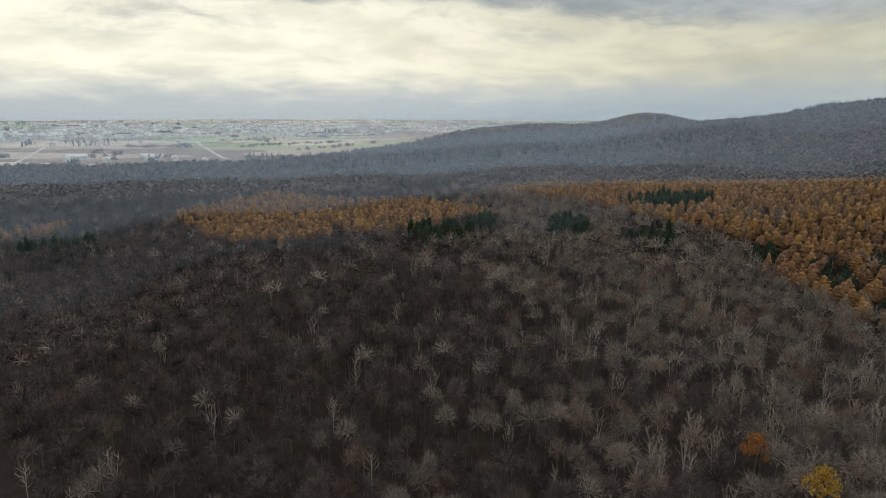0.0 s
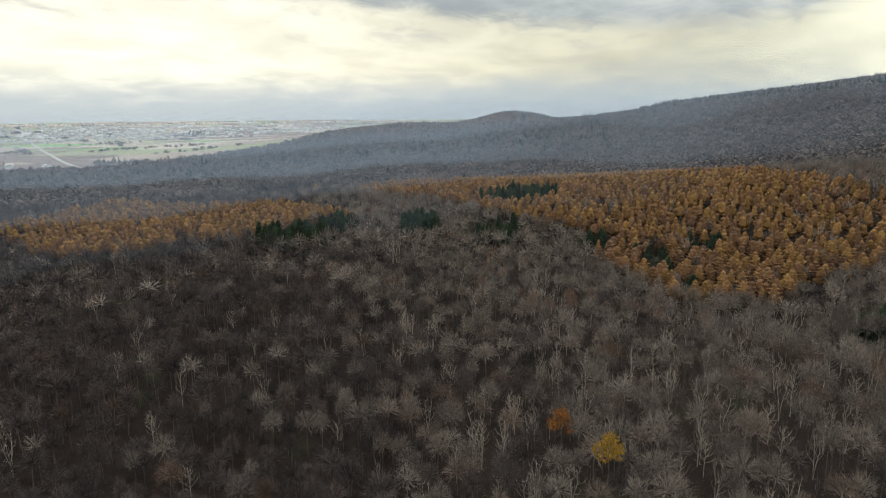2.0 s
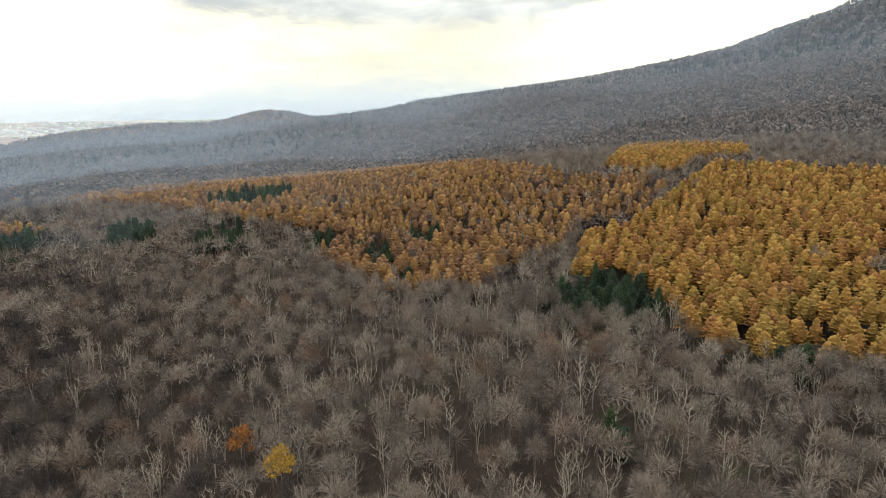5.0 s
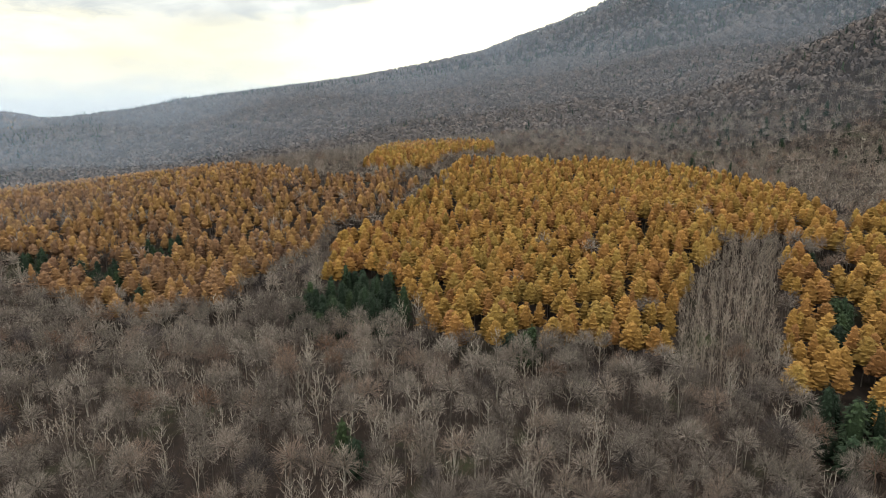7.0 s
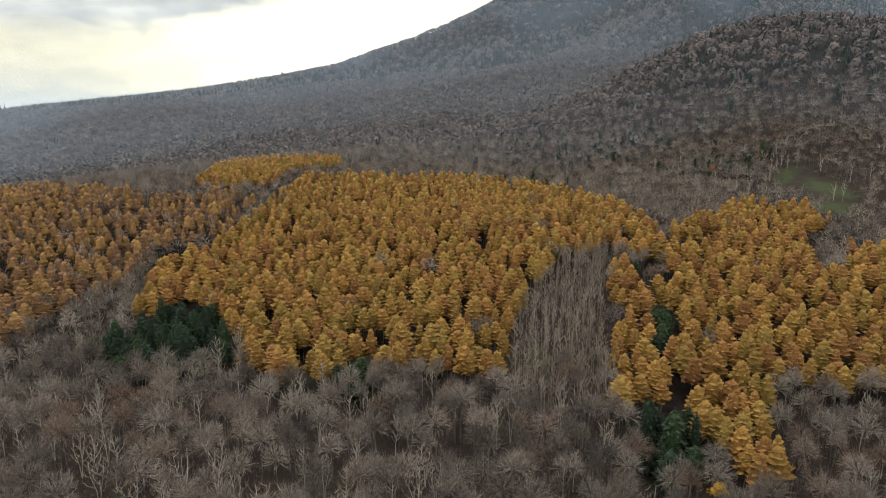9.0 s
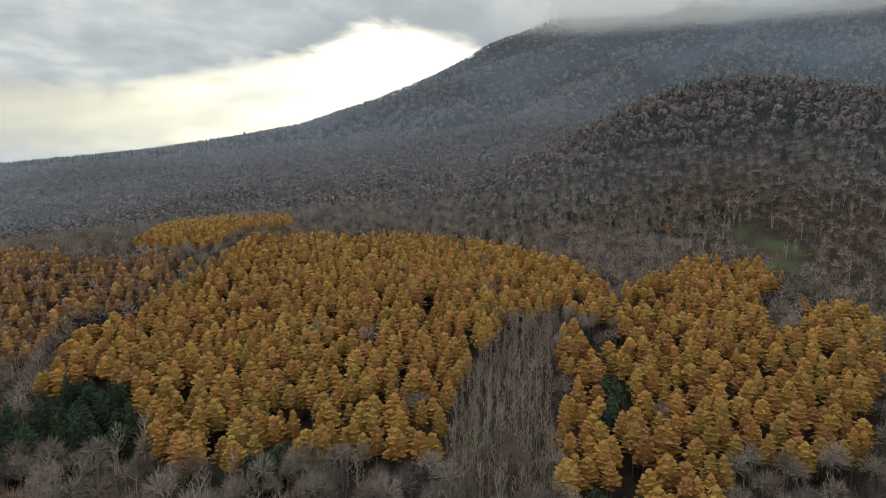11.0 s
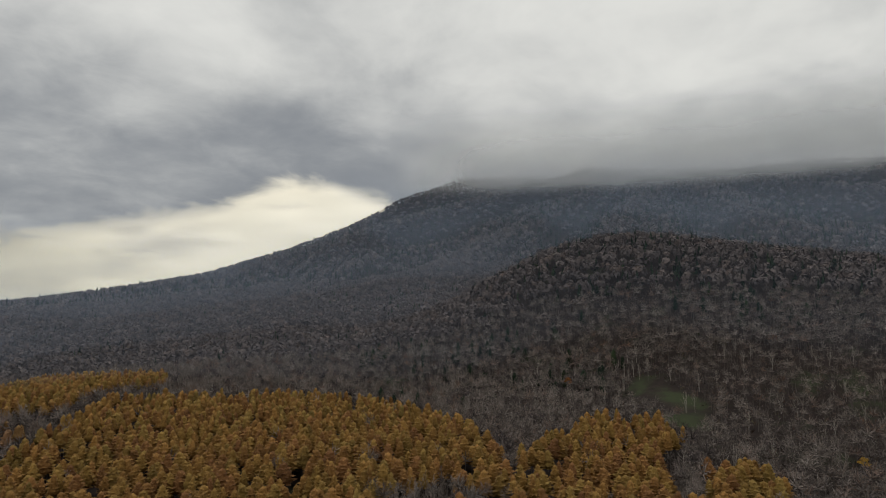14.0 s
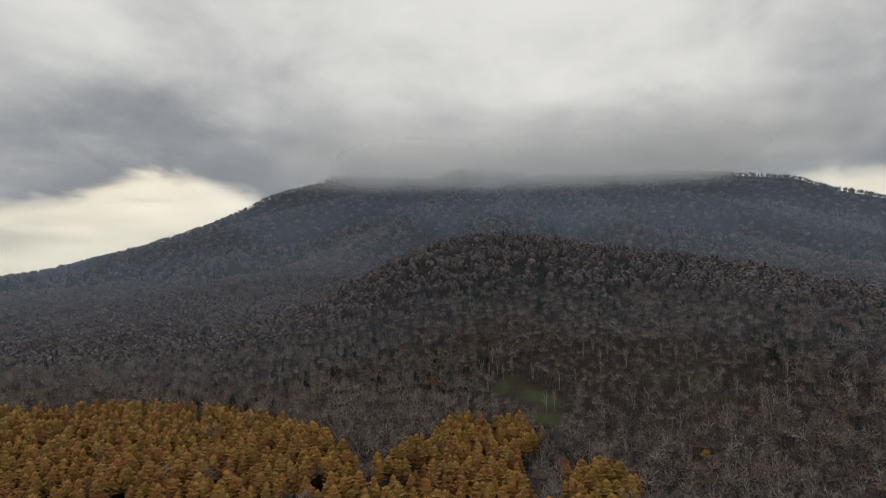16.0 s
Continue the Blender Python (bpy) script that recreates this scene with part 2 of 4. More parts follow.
# ---------- the lie of the land ----------
PEAK_A, PEAK_B = np.array([2722.0, 531.0]), np.array([2590.0, -1180.0])
SLOPE_R = np.array([0, 400, 800, 1200, 1600, 2000, 2400, 2800, 3200, 4000, 6000.0])
SLOPE_Z = np.array([738, 556, 338, 182, 121, 83, 40, 8, -8, -14, -16.0])
_r = np.linspace(0, 6000, 601)
_k = np.exp(-np.linspace(-2, 2, 41) ** 2)
_z = np.convolve(np.pad(np.interp(_r, SLOPE_R, SLOPE_Z), 20, mode="edge"), _k / _k.sum(), "valid")
CENTRE = (80.0, -15.0)
# knolls and hollows on the mountain's foot: rings of soft mounds, distance, width, heights from north-west to south-east
RINGS = [
    (170, 80, (-11.7, -21.9, 13.0, -7.8, -13.0, -11.6)),
    (300, 120, (1.4, 12.3, -21.0, -17.7, 11.5, -8.4, 9.7)),
    (480, 180, (-25.5, 1.0, 12.0, 20.5, -18.3, 5.6, -44.9)),
    (760, 260, (30.3, -1.6, 1.0, -22.9, 8.7, -36.1, -6.1, -8.7)),
    (1150, 380, (6.5, -14.7, -6.0, -26.8, -27.5, 24.9, 25.1, 3.5)),
    (1750, 480, (1.4, -0.9, 10.4, 8.0, 27.0, 29.2, 9.9, 8.1, 6.1, 1.7)),
]
MOUNDS = [(565, 1867, 85, 39.0), (300, 1790, 110, 8.0), (440, 1800, 70, -8.0), (80, 1640, 150, 10.0), (770, 1600, 120, -20.0), (2678, 70, 45, 30.0), (2660, -350, 400, -56.0), (2590, -950, 320, -44.0), (2560, 170, 190, -26.0), (2240, 990, 170, -34.0), (2330, 800, 130, -30.0), (2440, 640, 120, -18.0), (2740, 480, 180, -42.0), (1180, 1430, 160, -11.0), (940, -120, 170, 67.9), (1000, -420, 230, 17.4), (760, -520, 160, 19.7)]
# spurs, saddles and knolls of the skyline and of the dark hill before the mountain
RIDGES = [(330, 1900, 80, 8), (540, 1880, 80, -28), (655, 1850, 70, 8), (760, 1835, 80, 6), (880, 1840, 100, -11), (880, 1650, 130, -34), (960, 1990, 160, -27), (1000, 1720, 100, 16), (1100, 1620, 100, -6), (1420, 1250, 150, -8)]
SUMMIT = [(2230, 1030, 120, 7), (2345, 780, 90, 5), (2400, 690, 90, 14), (2730, 620, 100, 10), (2715, 400, 120, 10), (2640, -30, 60, 24), (2690, -260, 150, 0), (2640, -590, 180, -6), (2570, -900, 150, 2), (2530, -1190, 150, -20), (2500, -1400, 200, -10), (2300, -1500, 260, -116)]
FOREHILL = [(900, 60, 90, 35), (960, -60, 100, 27), (960, -200, 110, -24), (950, -330, 110, 27), (900, -450, 110, -22), (830, -560, 120, -11), (1150, -560, 180, -23), (1050, -800, 200, -18)]
MOUNDS += RIDGES + SUMMIT + FOREHILL
for d, s, heights in RINGS:
    for i, q in enumerate(heights):
        w = radians(-50 + 190 * i / (len(heights) - 1))
        MOUNDS.append((CENTRE[0] + d * math.sin(w), CENTRE[1] + d * math.cos(w), s, q))
PLAIN_Z = -24.0


def wobble(x, y, size, seed):
    """Cheap smooth unevenness, about -1 to 1."""
    g = np.random.default_rng(seed)
    v = 0
    for k in range(5):
        w, p = g.uniform(0, 2 * math.pi), g.uniform(0, 6.28)
        f = 2 * math.pi / size * g.uniform(0.6, 1.7)
        v = v + np.sin((x * math.cos(w) + y * math.sin(w)) * f + p)
    return v / 3.0


def spurs(x, y):
    """Ridges (positive) and gullies (negative) that run down from the summit."""
    r, turn = np.hypot(x - 2700, y + 200), np.arctan2(y + 200, 2700 - x)
    return np.sin(turn * 17 + 0.8 * np.sin(r / 170)) + 0.6 * np.sin(turn * 31 + 1.3)


def canopy(x, y):
    x, y = np.asarray(x, float), np.asarray(y, float)
    d = PEAK_B - PEAK_A
    t = np.clip(((x - PEAK_A[0]) * d[0] + (y - PEAK_A[1]) * d[1]) / (d @ d), 0, 1)
    r = np.hypot(x - PEAK_A[0] - t * d[0], y - PEAK_A[1] - t * d[1])
    z = np.interp(r, _r, _z)
    for mx, my, s, q in MOUNDS:
        z = z + q * np.exp(-((x - mx) ** 2 + (y - my) ** 2) / (2 * s * s))
    # gullies and spurs down the cone
    return z + np.clip((z - 120) / 250, 0, 1) * 23 * spurs(x, y)


def land(x, y):
    z = canopy(x, y) - 14.0 - 1.0 * np.clip((np.hypot(x - CENTRE[0], y - CENTRE[1]) - 700) / 600, 0, 1)
    return PLAIN_Z + np.logaddexp(0, (z - PLAIN_Z) / 3.0) * 3.0


def away(x, y):
    return np.hypot(x - CENTRE[0], y - CENTRE[1]), np.degrees(np.arctan2(x - CENTRE[0], y - CENTRE[1]))


def farmed(x, y):
    """1 on the farmed plain, 0 in the forest."""
    d, w = away(x, y)
    rim = np.interp(w, [-180, -60, -36, -29, -21, -16, -11, -6, -3, 2, 5, 9, 13, 40, 60, 180], [1300, 1300, 1310, 1270, 1240, 1270, 1330, 1430, 1530, 1800, 2000, 2150, 2300, 2700, 9000, 9000])
    rim = rim + 22 * wobble(x, y, 260, 5)
    return np.clip((d - rim) / 30, 0, 1)


def inside(px, py, poly):
    hit = np.zeros(px.shape, bool)
    q = list(poly)
    for (x0, y0), (x1, y1) in zip(q, q[1:] + q[:1]):
        c = (y0 > py) != (y1 > py)
        hit ^= c & (px < (x1 - x0) * (py - y0) / ((y1 - y0) or 1e-9) + x0)
    return hit


def raw_mesh(name, verts, tris, mats, mat_index=None, **attrs):
    me = bpy.data.meshes.new(name)
    n, m = len(verts), len(tris)
    me.vertices.add(n)
    me.vertices.foreach_set("co", np.ascontiguousarray(verts, np.float32).ravel())
    me.loops.add(3 * m)
    me.loops.foreach_set("vertex_index", np.ascontiguousarray(tris, np.int32).ravel())
    me.polygons.add(m)
    me.polygons.foreach_set("loop_start", np.arange(0, 3 * m, 3, dtype=np.int32))
    for x in mats:
        me.materials.append(x)
    if mat_index is not None:
        me.polygons.foreach_set("material_index", np.ascontiguousarray(mat_index, np.int32))
    for k, v in attrs.items():
        me.attributes.new(k, "FLOAT", "POINT").data.foreach_set("value", np.ascontiguousarray(v, np.float32))
    me.polygons.foreach_set("use_smooth", np.ones(m, bool))
    me.update(calc_edges=True)
    return me


# ground: one sheet of rings and spokes out to the horizon
MEADOWS = [[(642, -36), (636, -58), (598, -78), (548, -86), (524, -70), (560, -50), (600, -42)], [(645, -134), (634, -182), (592, -216), (572, -190), (600, -150)], [(700, 172), (650, 128), (632, 140), (668, 176)]]
CLEARINGS = MEADOWS[:1]   # the others lie under thin trees
GLADES = [[(660, -25), (660, -240), (560, -235), (480, -95), (500, -50), (560, -25)], [(710, 190), (640, 110), (590, 120), (640, 180)]]


def build_ground():
    rad = np.concatenate([np.linspace(8, 1200, 90), np.geomspace(1220, 4780, 110)])
    ang = np.radians(np.concatenate([np.arange(-45, 128, 0.5), np.arange(128, 315, 2.5)]))
    R, A = np.meshgrid(rad, ang, indexing="ij")
    x, y = CENTRE[0] + R * np.sin(A), CENTRE[1] + R * np.cos(A)
    z = land(x, y) + 0.5 * wobble(x, y, 35, 3) * (R < 1500)
    v = np.stack([x, y, z], -1).reshape(-1, 3)
    nr, na = R.shape
    i, j = np.meshgrid(np.arange(nr - 1), np.arange(na), indexing="ij")
    p, q, r, s = i * na + j, i * na + (j + 1) % na, (i + 1) * na + (j + 1) % na, (i + 1) * na + j
    t = np.concatenate([np.stack([p, q, r], -1).reshape(-1, 3), np.stack([p, r, s], -1).reshape(-1, 3)])
    v = np.concatenate([v, [[CENTRE[0], CENTRE[1], float(land(*CENTRE))]]])
    hub = np.stack([np.full(na, len(v) - 1), np.arange(na), (np.arange(na) + 1) % na], -1)[:, ::-1]
    t = np.concatenate([t, hub])
    green = sum(inside(v[:, 0], v[:, 1], m).astype(float) for m in MEADOWS)
    me = raw_mesh("ground", v, t, [M_GROUND], field=farmed(v[:, 0], v[:, 1]), grass=green)
    me.polygons.foreach_set("use_smooth", np.ones(len(t), bool))
    tagged(new("ground", me), "leaf-littered forest floor sloping down to a farmed plain", "ground", kind="structure")


build_ground()


# ---------- tree shapes: each returns (vertices, triangles, part of each triangle: 0 wood, 1 crown) ----------
class Shape:
    def __init__(self):
        self.v, self.t, self.p = [], [], []

    def tri(self, a, b, c, part):
        k = len(self.v)
        self.v += [tuple(a), tuple(b), tuple(c)]
        self.t.append((k, k + 1, k + 2))
        self.p.append(part)

    def limb(self, pts, radii, sides=4, part=0):
        rings = []
        for i, (c, r) in enumerate(zip(pts, radii)):
            c = Vector(c)
            d = (Vector(pts[min(i + 1, len(pts) - 1)]) - Vector(pts[max(i - 1, 0)])).normalized()
            u = d.orthogonal().normalized()
            w = d.cross(u)
            k = len(self.v)
            self.v += [tuple(c + (u * math.cos(6.2832 * j / sides) + w * math.sin(6.2832 * j / sides)) * r) for j in range(sides)]
            rings.append(k)
        for a, b in zip(rings, rings[1:]):
            for j in range(sides):
                q = (j + 1) % sides
                self.t += [(a + j, a + q, b + q), (a + j, b + q, b + j)]
                self.p += [part, part]

    def done(self):
        return np.array(self.v, np.float32), np.array(self.t, np.int32), np.array(self.p, np.int32)


def bare_shape(seed, limbs=6, clumps=36, twigs=5, girth=1.0, spread=3.1, tall=14.0, wide=0.05, deep=4.4):
    """A leafless broadleaf: trunk, rising limbs, a ragged dome of twigs, brushes of thin twigs standing out all over it."""
    g = np.random.default_rng(seed)
    s = Shape()
    lean = g.normal(0, 0.4, 2)
    mid = Vector((lean[0], lean[1], tall - deep))
    s.limb([(0, 0, -0.8), mid], [0.20 * girth, 0.12 * girth], 3)
    for i in range(limbs):
        w = 6.2832 * (i + g.uniform(-0.3, 0.3)) / limbs
        reach = spread * g.uniform(0.6, 0.85)
        tip = mid + Vector((math.cos(w) * reach, math.sin(w) * reach, deep * g.uniform(0.35, 0.75)))
        s.limb([mid * g.uniform(0.75, 1.0), tip], [0.08 * girth, 0.03 * girth], 3)
    def blade(d, a, b, w, loose):
        """A twig from a to b of the way out to the dome, in the direction d."""
        e = d + Vector(g.normal(0, loose, 3))
        o = mid + Vector((d.x * spread, d.y * spread, d.z * deep)) * a
        end = mid + Vector((e.x * spread, e.y * spread, e.z * deep)) * b
        sv = (end - o).cross(Vector(g.normal(0, 1, 3))).normalized() * w
        s.tri(o - sv, o + sv, end, 1)

    lump = g.uniform(0.80, 1.14, 10)
    for i in range(clumps):
        f = (i + 0.5) / clumps
        w = i * 2.39996 + g.uniform(-0.25, 0.25)
        up = 1.0 - 1.22 * f + g.uniform(-0.08, 0.08)
        flat = math.sqrt(max(0.0, 1 - min(1, up * up)))
        k = lump[int((w % 6.2832) / 6.2833 * 10)] * g.uniform(0.92, 1.06)
        d = Vector((math.cos(w) * flat, math.sin(w) * flat, up)) * k
        blade(d, 0.1, 0.9, wide * 2.2, 0.05)
        for j in range(twigs):
            blade(d, g.uniform(0.45, 0.80), g.uniform(0.88, 1.10), wide * g.uniform(0.7, 1.3), 0.17)
    return s.done()


def birch_shape(seed, stems=2, limbs=16, tall=15.0, spread=4.4, girth=0.13, twigs=9, low=0.30):
    """A leafless birch: stems that part low, bent limbs fanning out and up like an open broom, pale twigs at their ends."""
    g = np.random.default_rng(seed)
    s = Shape()
    turn = g.uniform(0, 6.28)
    for q in range(stems):
        w0 = turn + 6.2832 * q / stems + g.uniform(-0.4, 0.4)
        out = spread * g.uniform(0.3, 0.5) if stems > 1 else g.uniform(0, 0.6)
        fork = Vector((math.cos(w0) * out * 0.25, math.sin(w0) * out * 0.25, tall * low * g.uniform(0.9, 1.3)))
        top = Vector((math.cos(w0) * out, math.sin(w0) * out, tall * g.uniform(0.85, 1.0)))
        half = fork.lerp(top, 0.5) + Vector((g.normal(0, 0.35), g.normal(0, 0.35), 0))
        s.limb([(0, 0, -0.8), fork, half, top], [girth * 1.2, girth, girth * 0.6, girth * 0.15], 3)
        n = limbs // stems
        for i in range(n):
            f = (i + g.random()) / n
            base = fork.lerp(half, f * 2) if f < 0.5 else half.lerp(top, f * 2 - 1)
            w = w0 + i * 2.4 + g.uniform(-0.5, 0.5)
            reach = spread * g.uniform(0.45, 0.85) * (1.05 - f * 0.7)
            side = Vector((math.cos(w), math.sin(w), 0))
            tip = base + side * reach + UP * (reach * g.uniform(0.8, 1.5) + 0.4)
            tip.z = min(tip.z, tall * 1.02)
            bow = base.lerp(tip, 0.5) + side * 0.16 * reach - UP * 0.1 * reach
            s.limb([base, bow, tip], [girth * 0.62, girth * 0.45, girth * 0.15], 3)
            for j in range(twigs):
                o = (bow if j % 3 else base).lerp(tip if j % 3 else bow, g.uniform(0.2, 1.0))
                e = o + side * g.uniform(-0.2, 0.8) + Vector((g.normal(0, 0.5), g.normal(0, 0.5), g.uniform(0.5, 1.6)))
                sv = (e - o).cross(Vector(g.normal(0, 1, 3))).normalized() * 0.05
                s.tri(o - sv, o + sv, e, 1)
    return s.done()


def conifer_shape(seed, rings=7, sides=9, sprays=80, radius=3.6, tall=15.5, low=0.42, blunt=0.5, size=0.5, droop=0.35, core=0.72):
    """A conifer: straight stem, a lumpy inner mass of foliage in tiers, and small drooping sprays all over it."""
    g = np.random.default_rng(seed)
    s = Shape()
    bend = g.normal(0, 0.25, 2)
    s.limb([(0, 0, -0.8), (bend[0], bend[1], tall * 0.9)], [0.18, 0.05], 3)
    lump = g.uniform(0.80, 1.16, 8)

    def reach(k, w):
        tier = 1.0 + 0.18 * math.sin(k * rings * 3.1416)
        return radius * max(0.0, 1 - k) ** blunt * (0.66 + 0.34 * math.sin(min(1, k * 3.2) * 1.57)) * lump[int((w % 6.2832) / 6.2833 * 8)] * tier

    first = len(s.v)
    for i in range(rings):
        k = i / rings
        for j in range(sides):
            w = 6.2832 * (j + 0.5 * (i % 2)) / sides + g.uniform(-0.18, 0.18)
            r = reach(k, w) * core * (1.08 if i % 2 else 0.86) * g.uniform(0.82, 1.05)
            z = tall * (low + (1 - low) * k) - droop * r * (0.4 if i % 2 else 0.1) + g.normal(0, 0.18)
            s.v.append((math.cos(w) * r + bend[0] * k, math.sin(w) * r + bend[1] * k, z))
    s.v.append((bend[0], bend[1], tall * 0.985))
    s.v.append((0, 0, tall * (low + 0.06)))
    apex, foot = len(s.v) - 2, len(s.v) - 1
    for i in range(rings - 1):
        for j in range(sides):
            a, b = first + i * sides + j, first + i * sides + (j + 1) % sides
            s.t += [(a, b, b + sides), (a, b + sides, a + sides)]
            s.p += [1, 1]
    for j in range(sides):
        a, b = first + j, first + (j + 1) % sides
        c, d = first + (rings - 1) * sides + j, first + (rings - 1) * sides + (j + 1) % sides
        s.t += [(b, a, foot), (c, d, apex)]
        s.p += [1, 1]
    for i in range(sprays):
        k = round(((i + g.random()) / sprays) ** 0.9 * rings * 1.6) / (rings * 1.6) * 0.6 + ((i + 0.5) / sprays) ** 0.9 * 0.4
        w = g.uniform(0, 6.2832)
        rr = reach(k, w) * (1.06 - 0.40 * g.random() ** 1.5) + 0.05
        c, sn = math.cos(w), math.sin(w)
        z = tall * (low + (1 - low) * k) - droop * rr * 0.3 + g.normal(0, 0.15)
        m = Vector((c * rr + bend[0] * k, sn * rr + bend[1] * k, z))
        q = size * g.uniform(0.6, 1.3)
        radial = Vector((c + g.normal(0, 0.25), sn + g.normal(0, 0.25), -droop + g.normal(0, 0.16))).normalized() * q
        cross = Vector((-sn, c, g.normal(0, 0.18))).normalized() * q * 0.62
        k0 = len(s.v)
        s.v += [tuple(m - radial * 1.2), tuple(m + cross - UP * 0.1), tuple(m + radial), tuple(m - cross - UP * 0.1)]
        s.t += [(k0, k0 + 1, k0 + 2), (k0, k0 + 2, k0 + 3)]
        s.p += [1, 1]
    return s.done()


def leafy_shape(seed, clumps=420, spread=3.0, tall=10.0, lo=0.3):
    """A small broadleaf still in leaf: trunk, limbs and several lobes of small leaf sprays."""
    g = np.random.default_rng(seed)
    v, t, p = bare_shape(seed, 6, 0, 0, 0.9, spread * 1.3, tall)
    s = Shape()
    s.v, s.t, s.p = [tuple(q) for q in v], [tuple(q) for q in t], list(p)
    lobes = []
    for i in range(13):
        w, r = i * 2.4 + g.uniform(-0.3, 0.3), spread * math.sqrt((i + 0.5) / 13)
        lobes.append((Vector((math.cos(w) * r, math.sin(w) * r, tall * (0.90 - (0.88 - lo) * (r / spread) ** 1.5 * g.uniform(0.5, 0.9)))), g.uniform(1.1, 1.7)))
    for i in range(clumps):
        c, r = lobes[g.integers(len(lobes))]
        d = Vector(g.normal(0, 1, 3)).normalized()
        o = c + Vector((d.x * r, d.y * r, d.z * r * 0.75)) * g.uniform(0.6, 1.05)
        u = Vector(g.normal(0, 1, 3)).normalized() * g.uniform(0.2, 0.42)
        w = u.cross(Vector(g.normal(0, 1, 3))).normalized() * 0.30
        s.tri(o - u, o + u, o + w, 1)
    return s.done()


def larch_shape(seed, tiers=8, boughs=8, radius=3.5, tall=15.5, low=0.34, sides=8):
    """A larch: straight stem, a lumpy blunt cone of needles and shelves of flat, feathery boughs one above the other."""
    g = np.random.default_rng(seed)
    s = Shape()
    bend = g.normal(0, 0.3, 2)
    s.limb([(0, 0, -0.8), (bend[0], bend[1], tall * 0.92)], [0.18, 0.05], 3)
    lump = g.uniform(0.82, 1.15, 7)

    def reach(k, w):
        return radius * (1 - k) ** 0.55 * (0.80 + 0.20 * min(1, k * 4)) * lump[int((w % 6.2832) / 6.2833 * 7)]

    rows = []
    for i in range(tiers):
        k = i / tiers
        rows.append(len(s.v))
        for j in range(sides):
            w = 6.2832 * (j + 0.5 * (i % 2)) / sides + g.uniform(-0.2, 0.2)
            r = reach(k, w) * (0.86 if i % 2 else 0.60) * g.uniform(0.85, 1.12)
            s.v.append((math.cos(w) * r + bend[0] * k, math.sin(w) * r + bend[1] * k, tall * (low + (1 - low) * k) + g.normal(0, 0.15)))
    s.v += [(bend[0], bend[1], tall), (0, 0, tall * (low + 0.05))]
    apex, foot = len(s.v) - 2, len(s.v) - 1
    for j in range(sides):
        q = (j + 1) % sides
        s.t += [(rows[0] + q, rows[0] + j, foot), (rows[-1] + j, rows[-1] + q, apex)]
        for a, b in zip(rows, rows[1:]):
            s.t += [(a + j, a + q, b + q), (a + j, b + q, b + j)]
    s.p += [1] * (len(s.t) - len(s.p))
    for i in range(tiers):
        n = max(4, round(boughs * (1 - 0.5 * i / tiers)))
        for j in range(n):
            k = min(0.97, (i + 0.35 + g.normal(0, 0.13)) / tiers)
            k = max(0.0, k)
            w = 6.2832 * (j + 0.37 * i) / n + g.uniform(-0.3, 0.3)
            r = reach(k, w) * g.uniform(0.88, 1.16) + 0.12
            c, sn = math.cos(w), math.sin(w)
            z = tall * (low + (1 - low) * k)
            rise = r * g.uniform(-0.16, 0.10)
            m0 = Vector((c * r * 0.25 + bend[0] * k, sn * r * 0.25 + bend[1] * k, z + 0.25))
            m1 = Vector((c * r * 0.68 + bend[0] * k, sn * r * 0.68 + bend[1] * k, z + rise * 0.5))
            m2 = Vector((c * r + bend[0] * k, sn * r + bend[1] * k, z + rise))
            side = Vector((-sn, c, g.normal(0, 0.25))) * min(0.95, 0.30 * r + 0.12) * g.uniform(0.7, 1.2)
            k0 = len(s.v)
            s.v += [tuple(m0), tuple(m1 + side - UP * 0.18), tuple(m2), tuple(m1 - side - UP * 0.18)]
            s.t += [(k0, k0 + 1, k0 + 2), (k0, k0 + 2, k0 + 3)]
            s.p += [1, 1]
    return s.done()


def dome_shape(seed, sprays, radius, tall, deep, wide):
    """A bare tree a long way off: a ragged dome of broad twig sprays over a hidden stem."""
    g = np.random.default_rng(seed)
    s = Shape()
    c = Vector((0, 0, tall - deep))
    k = g.uniform(0.75, 1.2, 8)
    for i in range(sprays):
        d = Vector(g.normal(0, 1, 3))
        d.z = abs(d.z) - 0.25
        d.normalize()
        q = k[int((math.atan2(d.y, d.x) + math.pi) / 6.2832 * 7.99)]
        axis = Vector((d.x * radius * q, d.y * radius * q, d.z * deep))
        o = c + axis * g.uniform(0.3, 0.75)
        e = c + axis * g.uniform(0.85, 1.12) + Vector(g.normal(0, 0.10, 3)) * radius + UP * (0.12 * deep)
        sv = axis.cross(Vector(g.normal(0, 1, 3))).normalized() * wide * g.uniform(0.7, 1.3)
        s.tri(o - sv, o + sv, e, 1)
    return s.done()


